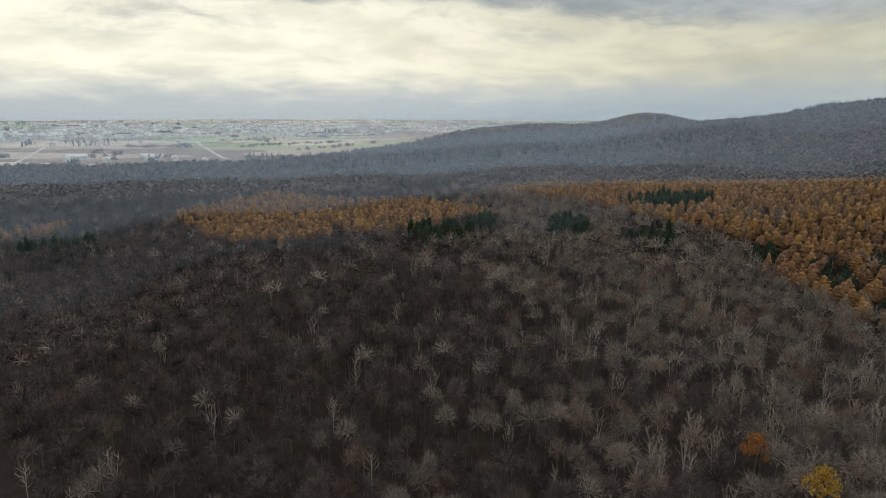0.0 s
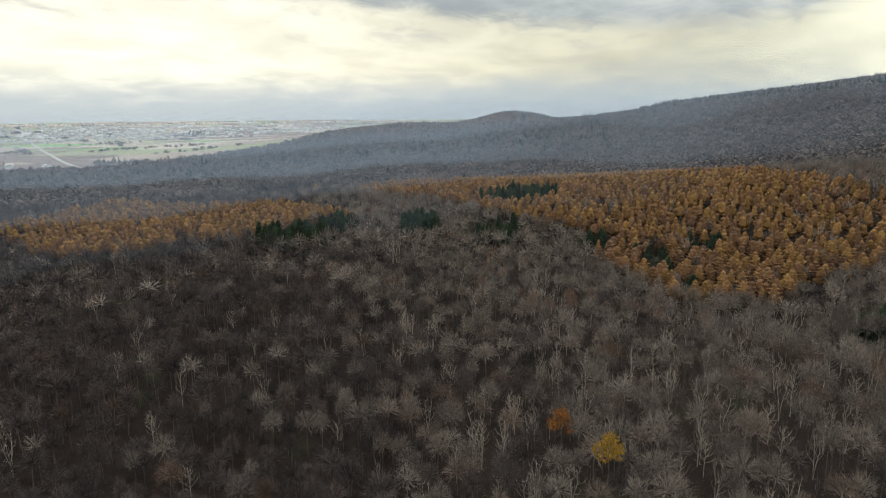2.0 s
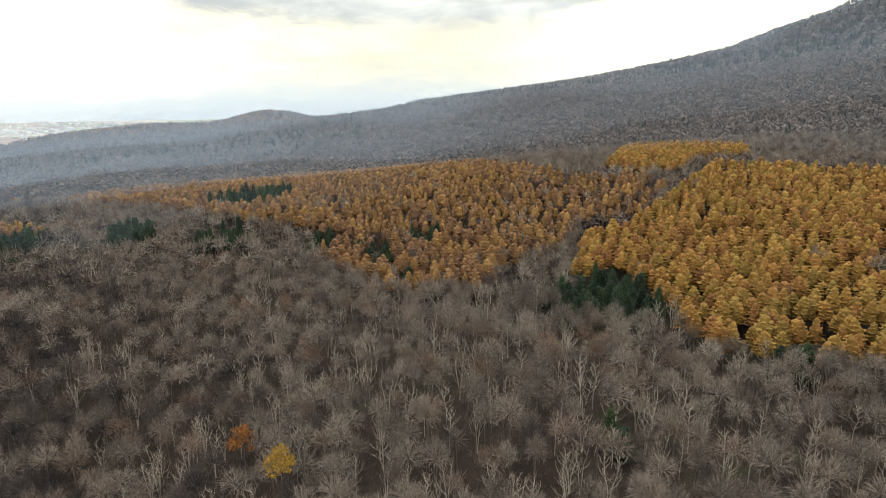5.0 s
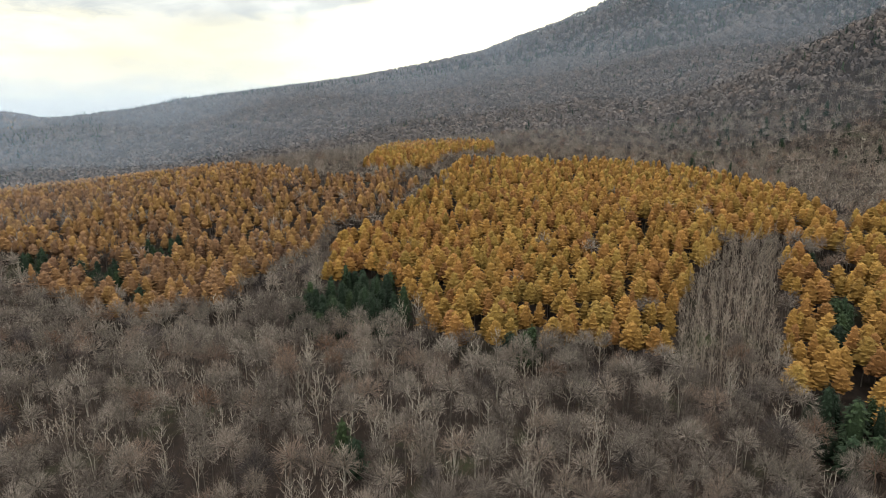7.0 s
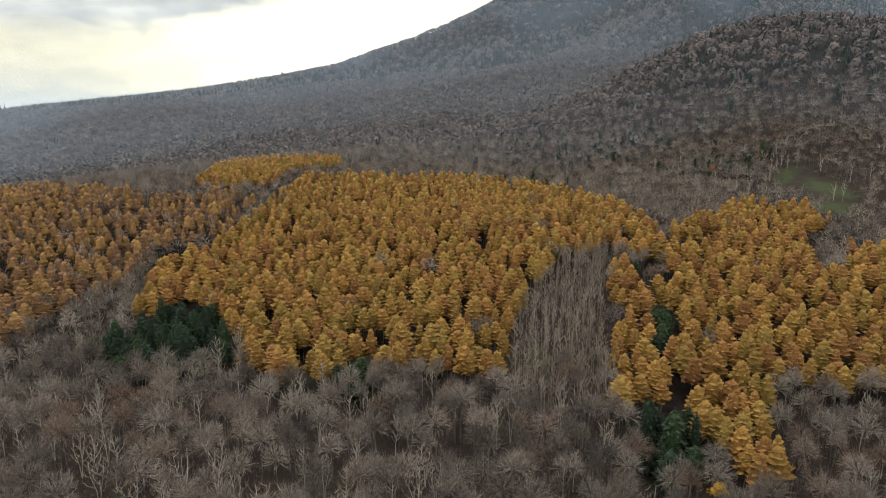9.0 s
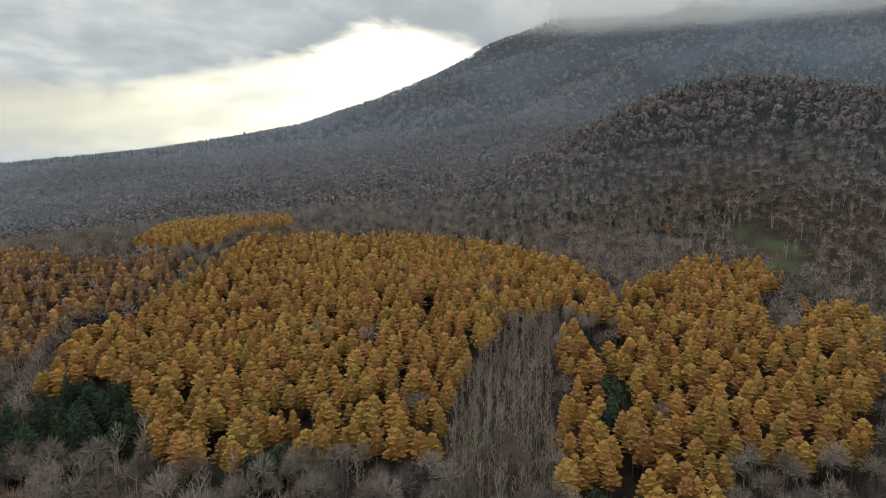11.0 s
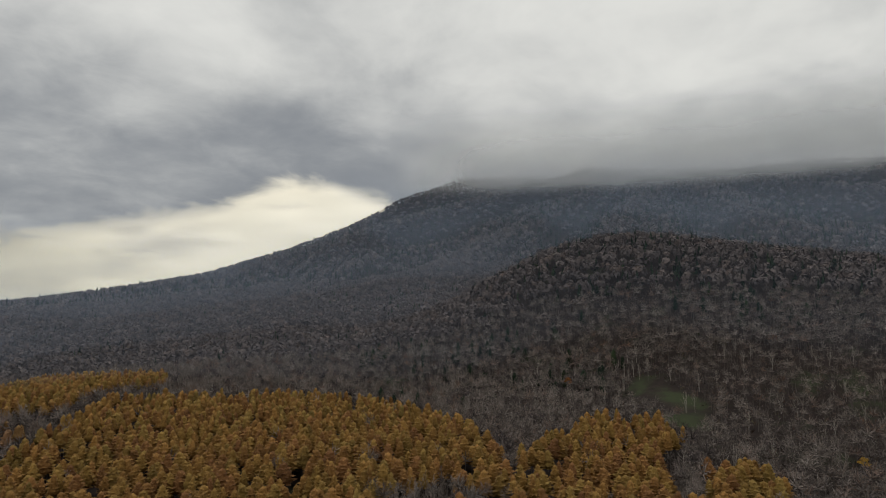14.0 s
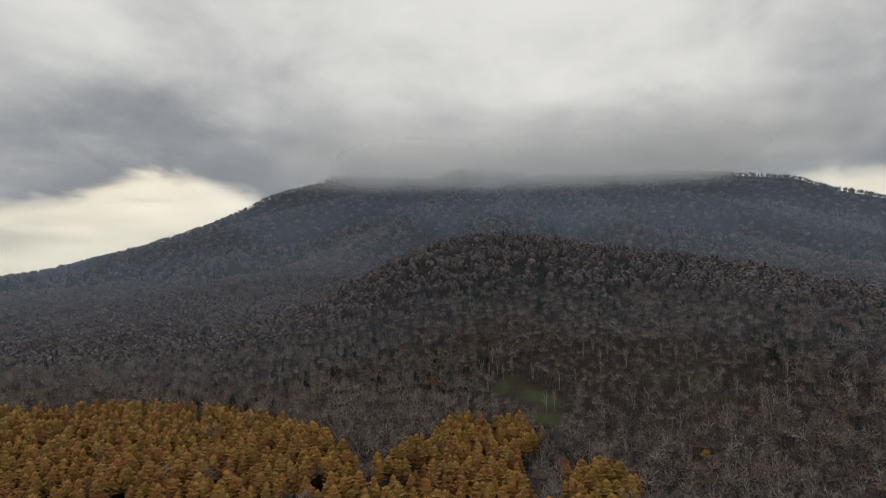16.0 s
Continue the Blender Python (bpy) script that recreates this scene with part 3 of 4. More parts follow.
def thicket_shape(seed, layers, radius, tall, deep, size):
    """A bare tree far off: overlapping ragged layers of twigs laid over a rounded crown, a few standing out."""
    g = np.random.default_rng(seed)
    s = Shape()
    c = Vector((0, 0, tall - deep))
    lump = g.uniform(0.80, 1.15, 7)
    for i in range(layers):
        f = (i + 0.5) / layers
        w = i * 2.39996 + g.uniform(-0.3, 0.3)
        up = 0.98 - 1.15 * f
        flat = math.sqrt(max(0.0, 1 - up * up))
        k = lump[int((w % 6.2832) / 6.2833 * 7)]
        d = Vector((math.cos(w) * flat, math.sin(w) * flat, up))
        m = c + Vector((d.x * radius * k, d.y * radius * k, d.z * deep * (0.7 + 0.3 * k))) * g.uniform(0.82, 1.0)
        u = (d.orthogonal() + Vector(g.normal(0, 0.5, 3)) + d * g.normal(0, 0.2)).normalized()
        v = d.cross(u).normalized()
        q = size * g.uniform(0.7, 1.3)
        s.tri(m + u * q, m - u * 0.55 * q + v * 0.85 * q, m - u * 0.55 * q - v * 0.85 * q, 1)
    return s.done()


def cone_shape(seed, sprays, radius, tall):
    """A conifer a long way off: a rough cone of leaning sprays."""
    g = np.random.default_rng(seed)
    s = Shape()
    for i in range(sprays):
        f = (i + 0.5) / sprays
        w = i * 2.4 + g.uniform(-0.4, 0.4)
        r = radius * (1 - f) ** 0.7 + 0.3
        z = tall * (0.15 + 0.75 * f)
        c, sn = math.cos(w), math.sin(w)
        s.tri((c * r - sn * r * 0.7, sn * r + c * r * 0.7, z - 0.6), (c * r + sn * r * 0.7, sn * r - c * r * 0.7, z - 0.6), (0, 0, min(tall, z + tall * 0.3)), 1)
    return s.done()


def wood(name, shapes, places, wood_mat, crown_mat, label, category="trees"):
    """Many trees joined into one mesh. places: rows of x, y, z, turn, scale, height scale."""
    if not len(places):
        return
    pick = rng.integers(len(shapes), size=len(places))
    V, T, P, K, base = [], [], [], [], 0
    for i, (v, t, p) in enumerate(shapes):
        q = places[pick == i]
        if not len(q):
            continue
        c, s = np.cos(q[:, 3])[:, None], np.sin(q[:, 3])[:, None]
        x = (v[:, 0] * c - v[:, 1] * s) * q[:, 4:5] + q[:, 0:1]
        y = (v[:, 0] * s + v[:, 1] * c) * q[:, 4:5] + q[:, 1:2]
        z = v[:, 2] * q[:, 5:6] + q[:, 2:3]
        V.append(np.stack([x, y, z], -1).reshape(-1, 3))
        off = base + np.arange(len(q))[:, None, None] * len(v)
        T.append((t[None] + off).reshape(-1, 3))
        P.append(np.tile(p, len(q)))
        K.append(np.repeat(rng.random(len(q)), len(v)))
        base += len(q) * len(v)
    me = raw_mesh(name, np.concatenate(V), np.concatenate(T), [wood_mat, crown_mat], np.concatenate(P), tint=np.concatenate(K))
    return tagged(new(name, me), label, category, kind="stuff")


# ---------- where the trees stand ----------
YELLOW_STANDS = [
    [(248, 194), (300, 238), (342, 236), (432, 264), (480, 288), (504, 262), (528, 222), (552, 184), (540, 124), (528, 100), (482, 52), (416, 18), (388, 16), (378, 28), (392, 40), (372, 56), (334, 54), (308, 58), (270, 48), (258, 52), (258, 64), (244, 90), (238, 96), (226, 112), (254, 142)],
    [(426, 344), (572, 444), (590, 392), (602, 338), (550, 298), (504, 320), (450, 288), (424, 310)],
    [(276, 16), (304, 20), (328, 22), (338, 28), (370, 30), (356, 22), (336, 14), (310, 8), (318, 2), (344, 0), (366, 8), (392, 16), (428, 16), (486, -6), (516, -12), (518, -48), (486, -62), (436, -42), (398, -42), (390, -54), (426, -66), (442, -82), (422, -92), (312, -68)],
    [(436, -64), (456, -82), (420, -90), (400, -90), (396, -60)],
    [(264, 14), (298, 18), (306, 12), (344, 30), (368, 32), (360, 20), (346, 8), (394, 12), (474, -8), (522, -52), (314, -42), (292, -28), (244, -32), (244, -22), (260, -14), (276, -2)],
]
RUSSET_STANDS = [
    [(60, 650), (162, 728), (310, 700), (420, 600), (388, 432), (382, 358), (374, 322), (306, 276), (248, 232), (214, 220), (186, 236), (182, 254), (178, 312), (186, 366), (162, 406), (130, 466)],
    [(260, 462), (400, 600), (390, 430), (370, 346), (382, 324), (412, 298), (408, 270), (350, 242), (322, 260), (280, 240), (248, 238), (222, 224), (192, 240), (186, 258), (192, 300)],
    [(-218, 528), (-168, 670), (-62, 578), (-4, 574), (46, 454), (42, 418), (-60, 408), (-96, 406), (-142, 424)],
    [(-318, 460), (-298, 478), (-284, 496), (-274, 474), (-296, 442)],
    [(-66, 754), (16, 816), (70, 760), (44, 698), (-24, 698)],
]
SPRUCE_STANDS = [
    [(226, 190), (280, 196), (256, 146), (240, 136), (222, 144), (216, 160)],
    [(366, 24), (372, 18), (344, 14), (346, 20)],
    [(324, 12), (332, 4), (302, 0), (302, 6)],
    [(258, 8), (274, -2), (272, -10), (248, -12), (240, -6)],
    [(154, 484), (190, 502), (226, 490), (206, 450), (172, 448), (153, 462)],
    [(-20, 408), (6, 424), (49, 448), (50, 414), (15, 376), (-10, 388)],
    [(78, 424), (110, 436), (103, 390), (80, 390)],
    [(120, 391), (155, 392), (146, 362), (119, 371)],
    [(198, 312), (218, 304), (200, 278), (194, 290)],
    [(234, 318), (252, 306), (234, 290), (224, 296)],
    [(190, 358), (200, 346), (184, 320), (180, 328)],
    [(196, 260), (202, 260), (190, 244), (186, 244)],
    [(-290, 432), (-261, 451), (-240, 456), (-232, 433), (-266, 418)],
    [(164, 86), (172, 86), (172, 95), (164, 95)],
    [(238, 82), (248, 82), (248, 92), (238, 92)],
]
POLE_STAND = [(252, 40), (308, 58), (372, 56), (392, 40), (366, 34), (322, 28), (278, 14), (266, 14)]


def within(x, y, stands):
    hit = np.zeros(x.shape, bool)
    for s in stands:
        hit |= inside(x, y, s)
    return hit


def scatter(step, near, far, lo=-48, hi=132, jitter=0.42):
    """Points on an uneven grid in a ring sector round the walk's middle."""
    k = np.arange(-far - 200, far + 200, step)
    x, y = np.meshgrid(k + CENTRE[0], k + CENTRE[1])
    x = (x + rng.uniform(-jitter, jitter, x.shape) * step).ravel()
    y = (y + rng.uniform(-jitter, jitter, y.shape) * step).ravel()
    d, w = away(x, y)
    ok = (d >= near) & (d < far) & (w > lo) & (w < hi)
    return x[ok], y[ok]


def rows_at(x, y, size=1.0, vary=0.2, tall=0.18, sink=0.0):
    n = len(x)
    s = size * rng.uniform(1 - vary, 1 + vary, n)
    return np.stack([x, y, land(x, y) - sink, rng.uniform(0, 6.28, n), s, size * rng.uniform(1 - tall, 1 + tall, n)], -1)


def single(name, shape, place, wood_mat, crown_mat, label, group, crown="crown"):
    """One tree as a thing: an Empty at its foot with trunk and crown."""
    v, t, p = shape
    ob = tagged(new(name), label, "tree", group)
    for part_name, k, m in (("trunk", 0, wood_mat), (crown, 1, crown_mat)):
        tt = t[p == k]
        if not len(tt):
            continue
        used, inv = np.unique(tt, return_inverse=True)
        me = raw_mesh(part_name, v[used], inv.reshape(-1, 3), [m])
        new(part_name, me).parent = ob
    set_at(ob, place)
    return ob


def set_at(ob, q):
    ob.matrix_basis = Matrix.LocRotScale((q[0], q[1], q[2]), Euler((0, 0, q[3])), (q[4], q[4], q[5]))


def stand_of_things(name, shapes, places, wood_mat, crown_mat, label, group, crown="crown"):
    """Single trees: a few built, the rest copied."""
    first = []
    for i, q in enumerate(places):
        if i < len(shapes):
            first.append(single(name, shapes[i], q, wood_mat, crown_mat, label, group, crown))
        else:
            src = first[i % len(shapes)]
            c = copy_thing(src, Matrix())
            set_at(c, q)


BARE_NEAR = [bare_shape(10 + i, 6, 58, 9, 1.0, 3.6 + 0.4 * (i % 3), 14.3 + (i % 2), 0.040, 4.8) for i in range(8)]
OAK_NEAR = [bare_shape(30 + i, 5, 58, 9, 1.0, 3.5 + 0.45 * (i % 3), 13.2 + (i % 2), 0.046, 4.5) for i in range(7)]
BARE_NEXT = [bare_shape(15 + i, 4, 40, 6, 1.0, 3.6 + 0.4 * (i % 3), 14.3 + (i % 2), 0.065, 4.8) for i in range(7)]
OAK_NEXT = [bare_shape(35 + i, 4, 40, 6, 1.0, 3.5 + 0.45 * (i % 3), 13.2 + (i % 2), 0.075, 4.5) for i in range(7)]
BRUSH = [dome_shape(260 + i, 7, 4.0, 6.0, 5.0, 0.55) for i in range(5)]
SHRUB = [dome_shape(240 + i, 15, 2.2, 6.0, 4.6, 0.10) for i in range(6)]
BARE_MID = [bare_shape(40 + i, 0, 17, 3, 1.0, 4.0 + 0.3 * (i % 2), 14.3, 0.14, 5.0) for i in range(8)]
BARE_HILL = [thicket_shape(200 + i, 15, 5.4, 15.0, 5.6, 2.4) for i in range(8)]
BARE_FAR = [thicket_shape(60 + i, 9, 6.6, 14.0, 6.5, 4.0) for i in range(7)]
BIRCH = [birch_shape(80 + i, 1 + i % 3, 16, girth=0.105) for i in range(8)]
POLES = [birch_shape(100 + i, 1, 8, 13.0, 1.7, 0.06, 7, 0.45) for i in range(6)]
LARCH_NEAR = [larch_shape(120 + i, 6, 9, 3.7 + 0.35 * (i % 3), 15.0 + 0.7 * (i % 2), 0.44 + 0.05 * (i % 2), 7) for i in range(9)]
LARCH_MID = [larch_shape(140 + i, 4, 6, 3.8, 15.0, 0.50, 5) for i in range(7)]
LARCH_FAR = [conifer_shape(180 + i, 3, 5, 0, 3.9, 15.0, 0.4, 0.48, 0.5, 0.35, 0.95) for i in range(4)]
SPRUCE = [conifer_shape(160 + i, 6, 8, 170, 3.6 + 0.4 * (i % 3), 12.6 + 0.8 * (i % 2), 0.12, 0.46, 0.55, 0.4, 0.74) for i in range(5)]
SPRUCE_FAR = [cone_shape(170 + i, 9, 2.7, 19.0) for i in range(4)]


def nearest(places, n):
    """Splits places: the n that lie nearest to the line under the walk, and the rest."""
    x0, y0, x1, y1 = 0.0, 0.0, 157.0, -30.0
    t = np.clip(((places[:, 0] - x0) * (x1 - x0) + (places[:, 1] - y0) * (y1 - y0)) / ((x1 - x0) ** 2 + (y1 - y0) ** 2), 0, 1)
    d = np.hypot(places[:, 0] - x0 - t * (x1 - x0), places[:, 1] - y0 - t * (y1 - y0))
    o = np.argsort(d)
    return places[o[:n]], places[o[n:]]


LEAFY = [("maple_tree", M_MAPLE, 301, 88.2, 151.2, 1.14, "small rust-orange maple still in leaf among bare trees"), ("golden_tree", M_GOLD, 302, 91.0, 127.2, 1.30, "small bright yellow broadleaf still in leaf among bare trees"),
         ("golden_tree", M_GOLD, 303, 240.0, -17.0, 0.62, "slender yellow sapling in leaf at the larch stand's foot"), ("golden_tree", M_GOLD, 304, 469.0, -134.0, 0.70, "small yellow-green broadleaf in leaf on the bare slope"),
         ("maple_tree", M_MAPLE, 305, 616.0, 6.0, 0.75, "small faded orange maple at the edge of a clearing")]


def plant_near():
    x, y = scatter(5.5, 95, 720, jitter=0.46)
    for q in LEAFY:
        ok = np.hypot(x - q[3], y - q[4]) > 4.5
        x, y = x[ok], y[ok]
    d, w = away(x, y)
    yel, rus, spr = within(x, y, YELLOW_STANDS), within(x, y, RUSSET_STANDS), within(x, y, SPRUCE_STANDS)
    pole = inside(x, y, POLE_STAND)
    yel &= ~pole
    ragged = 0.5 + 0.5 * wobble(x, y, 45, 11)
    larch = (yel & (rng.random(len(x)) > 0.05 + 0.5 * (0.5 + 0.5 * wobble(x, y, 28, 12) < 0.12) + 0.45 * (ragged < 0.13))) | (rus & (rng.random(len(x)) > 0.15 + 0.4 * (ragged < 0.25)))
    larch &= ~spr
    larch &= rng.random(len(x)) < 0.96
    L = rows_at(x[larch & yel], y[larch & yel], 1.0, 0.28, 0.12)
    one, rest = nearest(L, 290)
    stand_of_things("larch_tree", LARCH_NEAR, one, M_BARK, M_LARCH, "golden-yellow larch tree with tiered sprays in the plantation", "larches in the plantation", "foliage")
    dd = away(rest[:, 0], rest[:, 1])[0]
    wood("larch_wood", LARCH_NEAR, rest[dd < 400], M_BARK, M_LARCH, "dense golden-yellow larch plantation on the gentle slope", "larch wood")
    wood("upper_larch_wood", LARCH_MID, rest[dd >= 400], M_BARK, M_LARCH, "golden-yellow larches at the plantation's upper edge", "larch wood")
    rl = larch & ~yel
    L = rows_at(x[rl], y[rl], 1.0, 0.28, 0.15)
    dd = away(L[:, 0], L[:, 1])[0]
    wood("russet_larch_wood", LARCH_NEAR, L[dd < 360], M_BARK, M_RUSSET, "orange-brown larches with bare trees between them", "larch wood")
    wood("far_russet_larch_wood", LARCH_MID, L[dd >= 360], M_BARK, M_RUSSET, "orange-brown larch stand farther down the slope", "larch wood")
    # dark conifers
    spr &= rng.random(len(x)) < 0.8
    S = rows_at(x[spr], y[spr], np.where(away(x[spr], y[spr])[0] > 400, 1.15, 1.0), 0.3, 0.3)
    one, rest = nearest(S, 120)
    stand_of_things("spruce_tree", SPRUCE, one, M_BARK, M_SPRUCE, "dark green spruce among larches and bare trees", "dark spruces", "foliage")
    wood("spruce_wood", SPRUCE, rest, M_BARK, M_SPRUCE, "small dark green spruce groups among bare trees", "spruce wood")
    # slim pale poles in the gap between the two larch stands
    px, py = scatter(3.0, 150, 400, 30, 100)
    pole2 = inside(px, py, POLE_STAND)
    P = rows_at(px[pole2], py[pole2], 0.95, 0.2, 0.15)
    one, rest = nearest(P, 200)
    stand_of_things("pole_birch_tree", POLES, one, M_PALE, M_PALE, "slim leafless young birch with a pale straight stem", "young birches in the gap", "crown")
    wood("pole_birch_wood", POLES, rest, M_PALE, M_PALE, "thicket of slim leafless young birches", "birches")
    # bare broadleaves, pale birches among them, shrubs below
    x, y = scatter(6.6, 95, 720, jitter=0.46)
    for q in LEAFY:
        ok = np.hypot(x - q[3], y - q[4]) > 5.0
        x, y = x[ok], y[ok]
    yel, rus, spr = within(x, y, YELLOW_STANDS), within(x, y, RUSSET_STANDS), within(x, y, SPRUCE_STANDS)
    pole = inside(x, y, POLE_STAND)
    yel &= ~pole
    bare = ~(yel & (rng.random(len(x)) < 0.96)) & ~(rus & (rng.random(len(x)) < 0.78)) & ~spr & ~(pole & (rng.random(len(x)) < 0.92))
    bare &= ~(within(x, y, CLEARINGS) & (rng.random(len(x)) > 0.10))
    bare &= ~(within(x, y, GLADES) & (rng.random(len(x)) > 0.88))
    bx, by = x[bare], y[bare]
    d, w = away(bx, by)
    share = np.clip(0.075 - 0.05 * np.clip((70 - bx) / 60, 0, 1) + 0.28 * np.exp(-((bx - 165) ** 2 + (by - 150) ** 2) / (2 * 75.0 ** 2)) + 0.12 * wobble(bx, by, 90, 21) * (bx > 40), 0.02, 0.45)
    birch = (rng.random(len(bx)) < share * 1.15) & (d < 600)
    B = rows_at(bx[birch], by[birch], 0.86, 0.25, 0.14)
    one, rest = nearest(B, 280)
    stand_of_things("birch_tree", BIRCH, one, M_BIRCH, M_PALE, "leafless birch with pale stem and upswept pale limbs", "pale birches in the bare wood", "crown")
    wood("birch_wood", BIRCH, rest, M_BIRCH, M_PALE, "scattered leafless birches with pale limbs", "birches")
    b = ~birch
    near = b & (d < 335)
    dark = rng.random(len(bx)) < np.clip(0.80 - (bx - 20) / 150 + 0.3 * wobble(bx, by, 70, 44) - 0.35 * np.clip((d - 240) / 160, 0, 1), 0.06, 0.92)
    N_ = rows_at(bx[near], by[near], 1.0, 0.28, 0.18)
    D_ = dark[near]
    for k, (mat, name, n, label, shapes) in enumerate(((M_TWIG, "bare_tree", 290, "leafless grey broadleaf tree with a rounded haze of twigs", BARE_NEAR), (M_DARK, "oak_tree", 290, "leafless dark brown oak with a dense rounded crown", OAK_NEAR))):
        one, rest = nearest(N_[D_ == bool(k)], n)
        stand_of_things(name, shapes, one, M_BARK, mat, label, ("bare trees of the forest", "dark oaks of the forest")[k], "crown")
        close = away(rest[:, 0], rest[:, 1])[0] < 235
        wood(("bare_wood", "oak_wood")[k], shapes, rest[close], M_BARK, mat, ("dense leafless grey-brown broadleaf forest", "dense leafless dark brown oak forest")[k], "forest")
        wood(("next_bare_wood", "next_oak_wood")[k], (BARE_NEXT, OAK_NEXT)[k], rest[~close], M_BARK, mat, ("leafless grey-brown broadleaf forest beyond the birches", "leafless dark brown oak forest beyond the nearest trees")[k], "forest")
    mid = b & (d >= 335) & (rng.random(len(bx)) < np.clip(1.0 - (d - 335) / 1200, 0.8, 1))
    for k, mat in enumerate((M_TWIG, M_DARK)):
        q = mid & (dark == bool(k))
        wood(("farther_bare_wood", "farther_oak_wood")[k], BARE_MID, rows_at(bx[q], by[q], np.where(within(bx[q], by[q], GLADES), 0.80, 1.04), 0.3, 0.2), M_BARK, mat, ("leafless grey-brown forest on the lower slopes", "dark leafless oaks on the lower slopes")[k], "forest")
    ux, uy = scatter(7.0, 0, 96, -181, 181)
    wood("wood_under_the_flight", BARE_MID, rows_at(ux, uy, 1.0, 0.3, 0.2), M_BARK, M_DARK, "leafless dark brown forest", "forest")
    sx, sy = scatter(7.0, 330, 730)
    ok = ~within(sx, sy, YELLOW_STANDS) & ~within(sx, sy, RUSSET_STANDS) & ~within(sx, sy, CLEARINGS)
    fir = ok & ~within(sx, sy, GLADES) & (rng.random(len(sx)) < np.clip(0.05 + 0.10 * wobble(sx, sy, 160, 52), 0, 0.2)) & (away(sx, sy)[0] > 480) & (away(sx, sy)[1] > 70)
    wood("slope_conifers", SPRUCE, rows_at(sx[fir], sy[fir], 1.05, 0.3, 0.25), M_BARK, M_SPRUCE, "dark conifers scattered over the lower slopes", "conifers")
    ok &= ~fir
    wood("slope_undergrowth", BRUSH, rows_at(sx[ok], sy[ok], 1.0, 0.4, 0.4), M_BARK, M_SHRUB, "brown leafless undergrowth on the lower slopes", "undergrowth")
    sx, sy = scatter(4.2, 110, 330)
    ok = ~within(sx, sy, YELLOW_STANDS)
    # the brush among the oaks carries the darkness of the crown gaps
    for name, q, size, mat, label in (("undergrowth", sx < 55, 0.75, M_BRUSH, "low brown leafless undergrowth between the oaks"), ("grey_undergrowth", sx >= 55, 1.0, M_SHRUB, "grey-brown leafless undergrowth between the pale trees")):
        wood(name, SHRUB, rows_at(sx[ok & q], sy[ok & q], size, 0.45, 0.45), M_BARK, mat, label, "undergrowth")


def plant_far():
    x, y = scatter(9.2, 720, 1500, -42, 128)
    ok = (farmed(x, y) < 0.5) & ~within(x, y, RUSSET_STANDS)
    x, y = x[ok], y[ok]
    d, w = away(x, y)
    belt = 0.40 * np.exp(-((d - 1180 - 4 * w) / 130) ** 2) * (w < 24)   # dark belt along the forest's lower edge
    con = rng.random(len(x)) < np.clip(0.02 + 0.08 * np.clip((land(x, y) - 90) / 60, 0, 1) + 0.07 * wobble(x, y, 300, 31) + belt + 0.14 * np.exp(-((x - 850) ** 2 + (y + 150) ** 2) / (2 * 190.0 ** 2)), 0, 0.5)
    wood("hillside_bare_wood", BARE_HILL, rows_at(x[~con], y[~con], 1.0, 0.3, 0.22), M_BARK, M_FARWOOD, "leafless purple-grey forest over the hillsides", "forest")
    wood("hillside_conifers", SPRUCE_FAR, rows_at(x[con], y[con], 0.9, 0.3, 0.3), M_BARK, M_SPRUCE, "dark conifers scattered through the bare hillside forest", "conifers")
    gx, gy = scatter(9, 1380, 2100, -6, 24)
    pick = (wobble(gx, gy, 330, 61) > 0.45) & (rng.random(len(gx)) < 0.5) & (farmed(gx, gy) < 0.5)
    wood("hill_larch_groves", LARCH_FAR, rows_at(gx[pick], gy[pick], 0.95, 0.25, 0.2), M_BARK, M_RUSSET, "faded orange larch groves on the distant low hills", "larch wood")
    x, y = scatter(15.5, 1500, 3300, -30, 130)
    z = land(x, y)
    ok = (farmed(x, y) < 0.5) & ((z > PLAIN_Z + 0.6) | (away(x, y)[0] < 2500))
    x, y, z = x[ok], y[ok], z[ok]
    w = away(x, y)[1]
    low = np.clip((25 - w) / 5, 0, 1) * (x < 950)   # the low brown hills beside the plain carry few conifers
    crest = np.exp(-((away(x, y)[0] - 1880) / 130) ** 2) * (w > 27) * (w < 52)
    con = rng.random(len(x)) < np.clip((0.30 + 0.20 * np.clip((z - 130) / 200, 0, 1) - 0.16 * spurs(x, y) + 0.14 * wobble(x, y, 260, 33) + 0.10 * wobble(x, y, 700, 34) + 0.25 * crest) * (1 - 0.85 * low), 0.02, 0.65)
    brown = ~con & (low > rng.random(len(x)))
    wood("hill_bare_wood", BARE_FAR, rows_at(x[brown], y[brown], 1.0, 0.3, 0.2, 1.0), M_BARK, M_HILLWOOD, "leafless brown forest over the distant low hills", "forest")
    rest = ~con & ~brown
    wood("mountain_bare_wood", BARE_FAR, rows_at(x[rest], y[rest], 1.05, 0.3, 0.2, 1.5), M_BARK, M_FARWOOD, "leafless forest covering the mountain flank", "forest")
    wood("mountain_conifers", SPRUCE_FAR, rows_at(x[con], y[con], 1.0, 0.3, 0.25, 1.5), M_BARK, M_SPRUCE, "dark conifers on the mountain flank and skyline", "conifers")


plant_near()
plant_far()
for name, mat, seed, x, y, tall, label in LEAFY:
    single(name, leafy_shape(seed, 900, 3.3, 18.0, 0.55), (x, y, float(land(x, y)), 0.0, min(1.0, tall), tall), M_BARK, mat, label, "", "foliage")


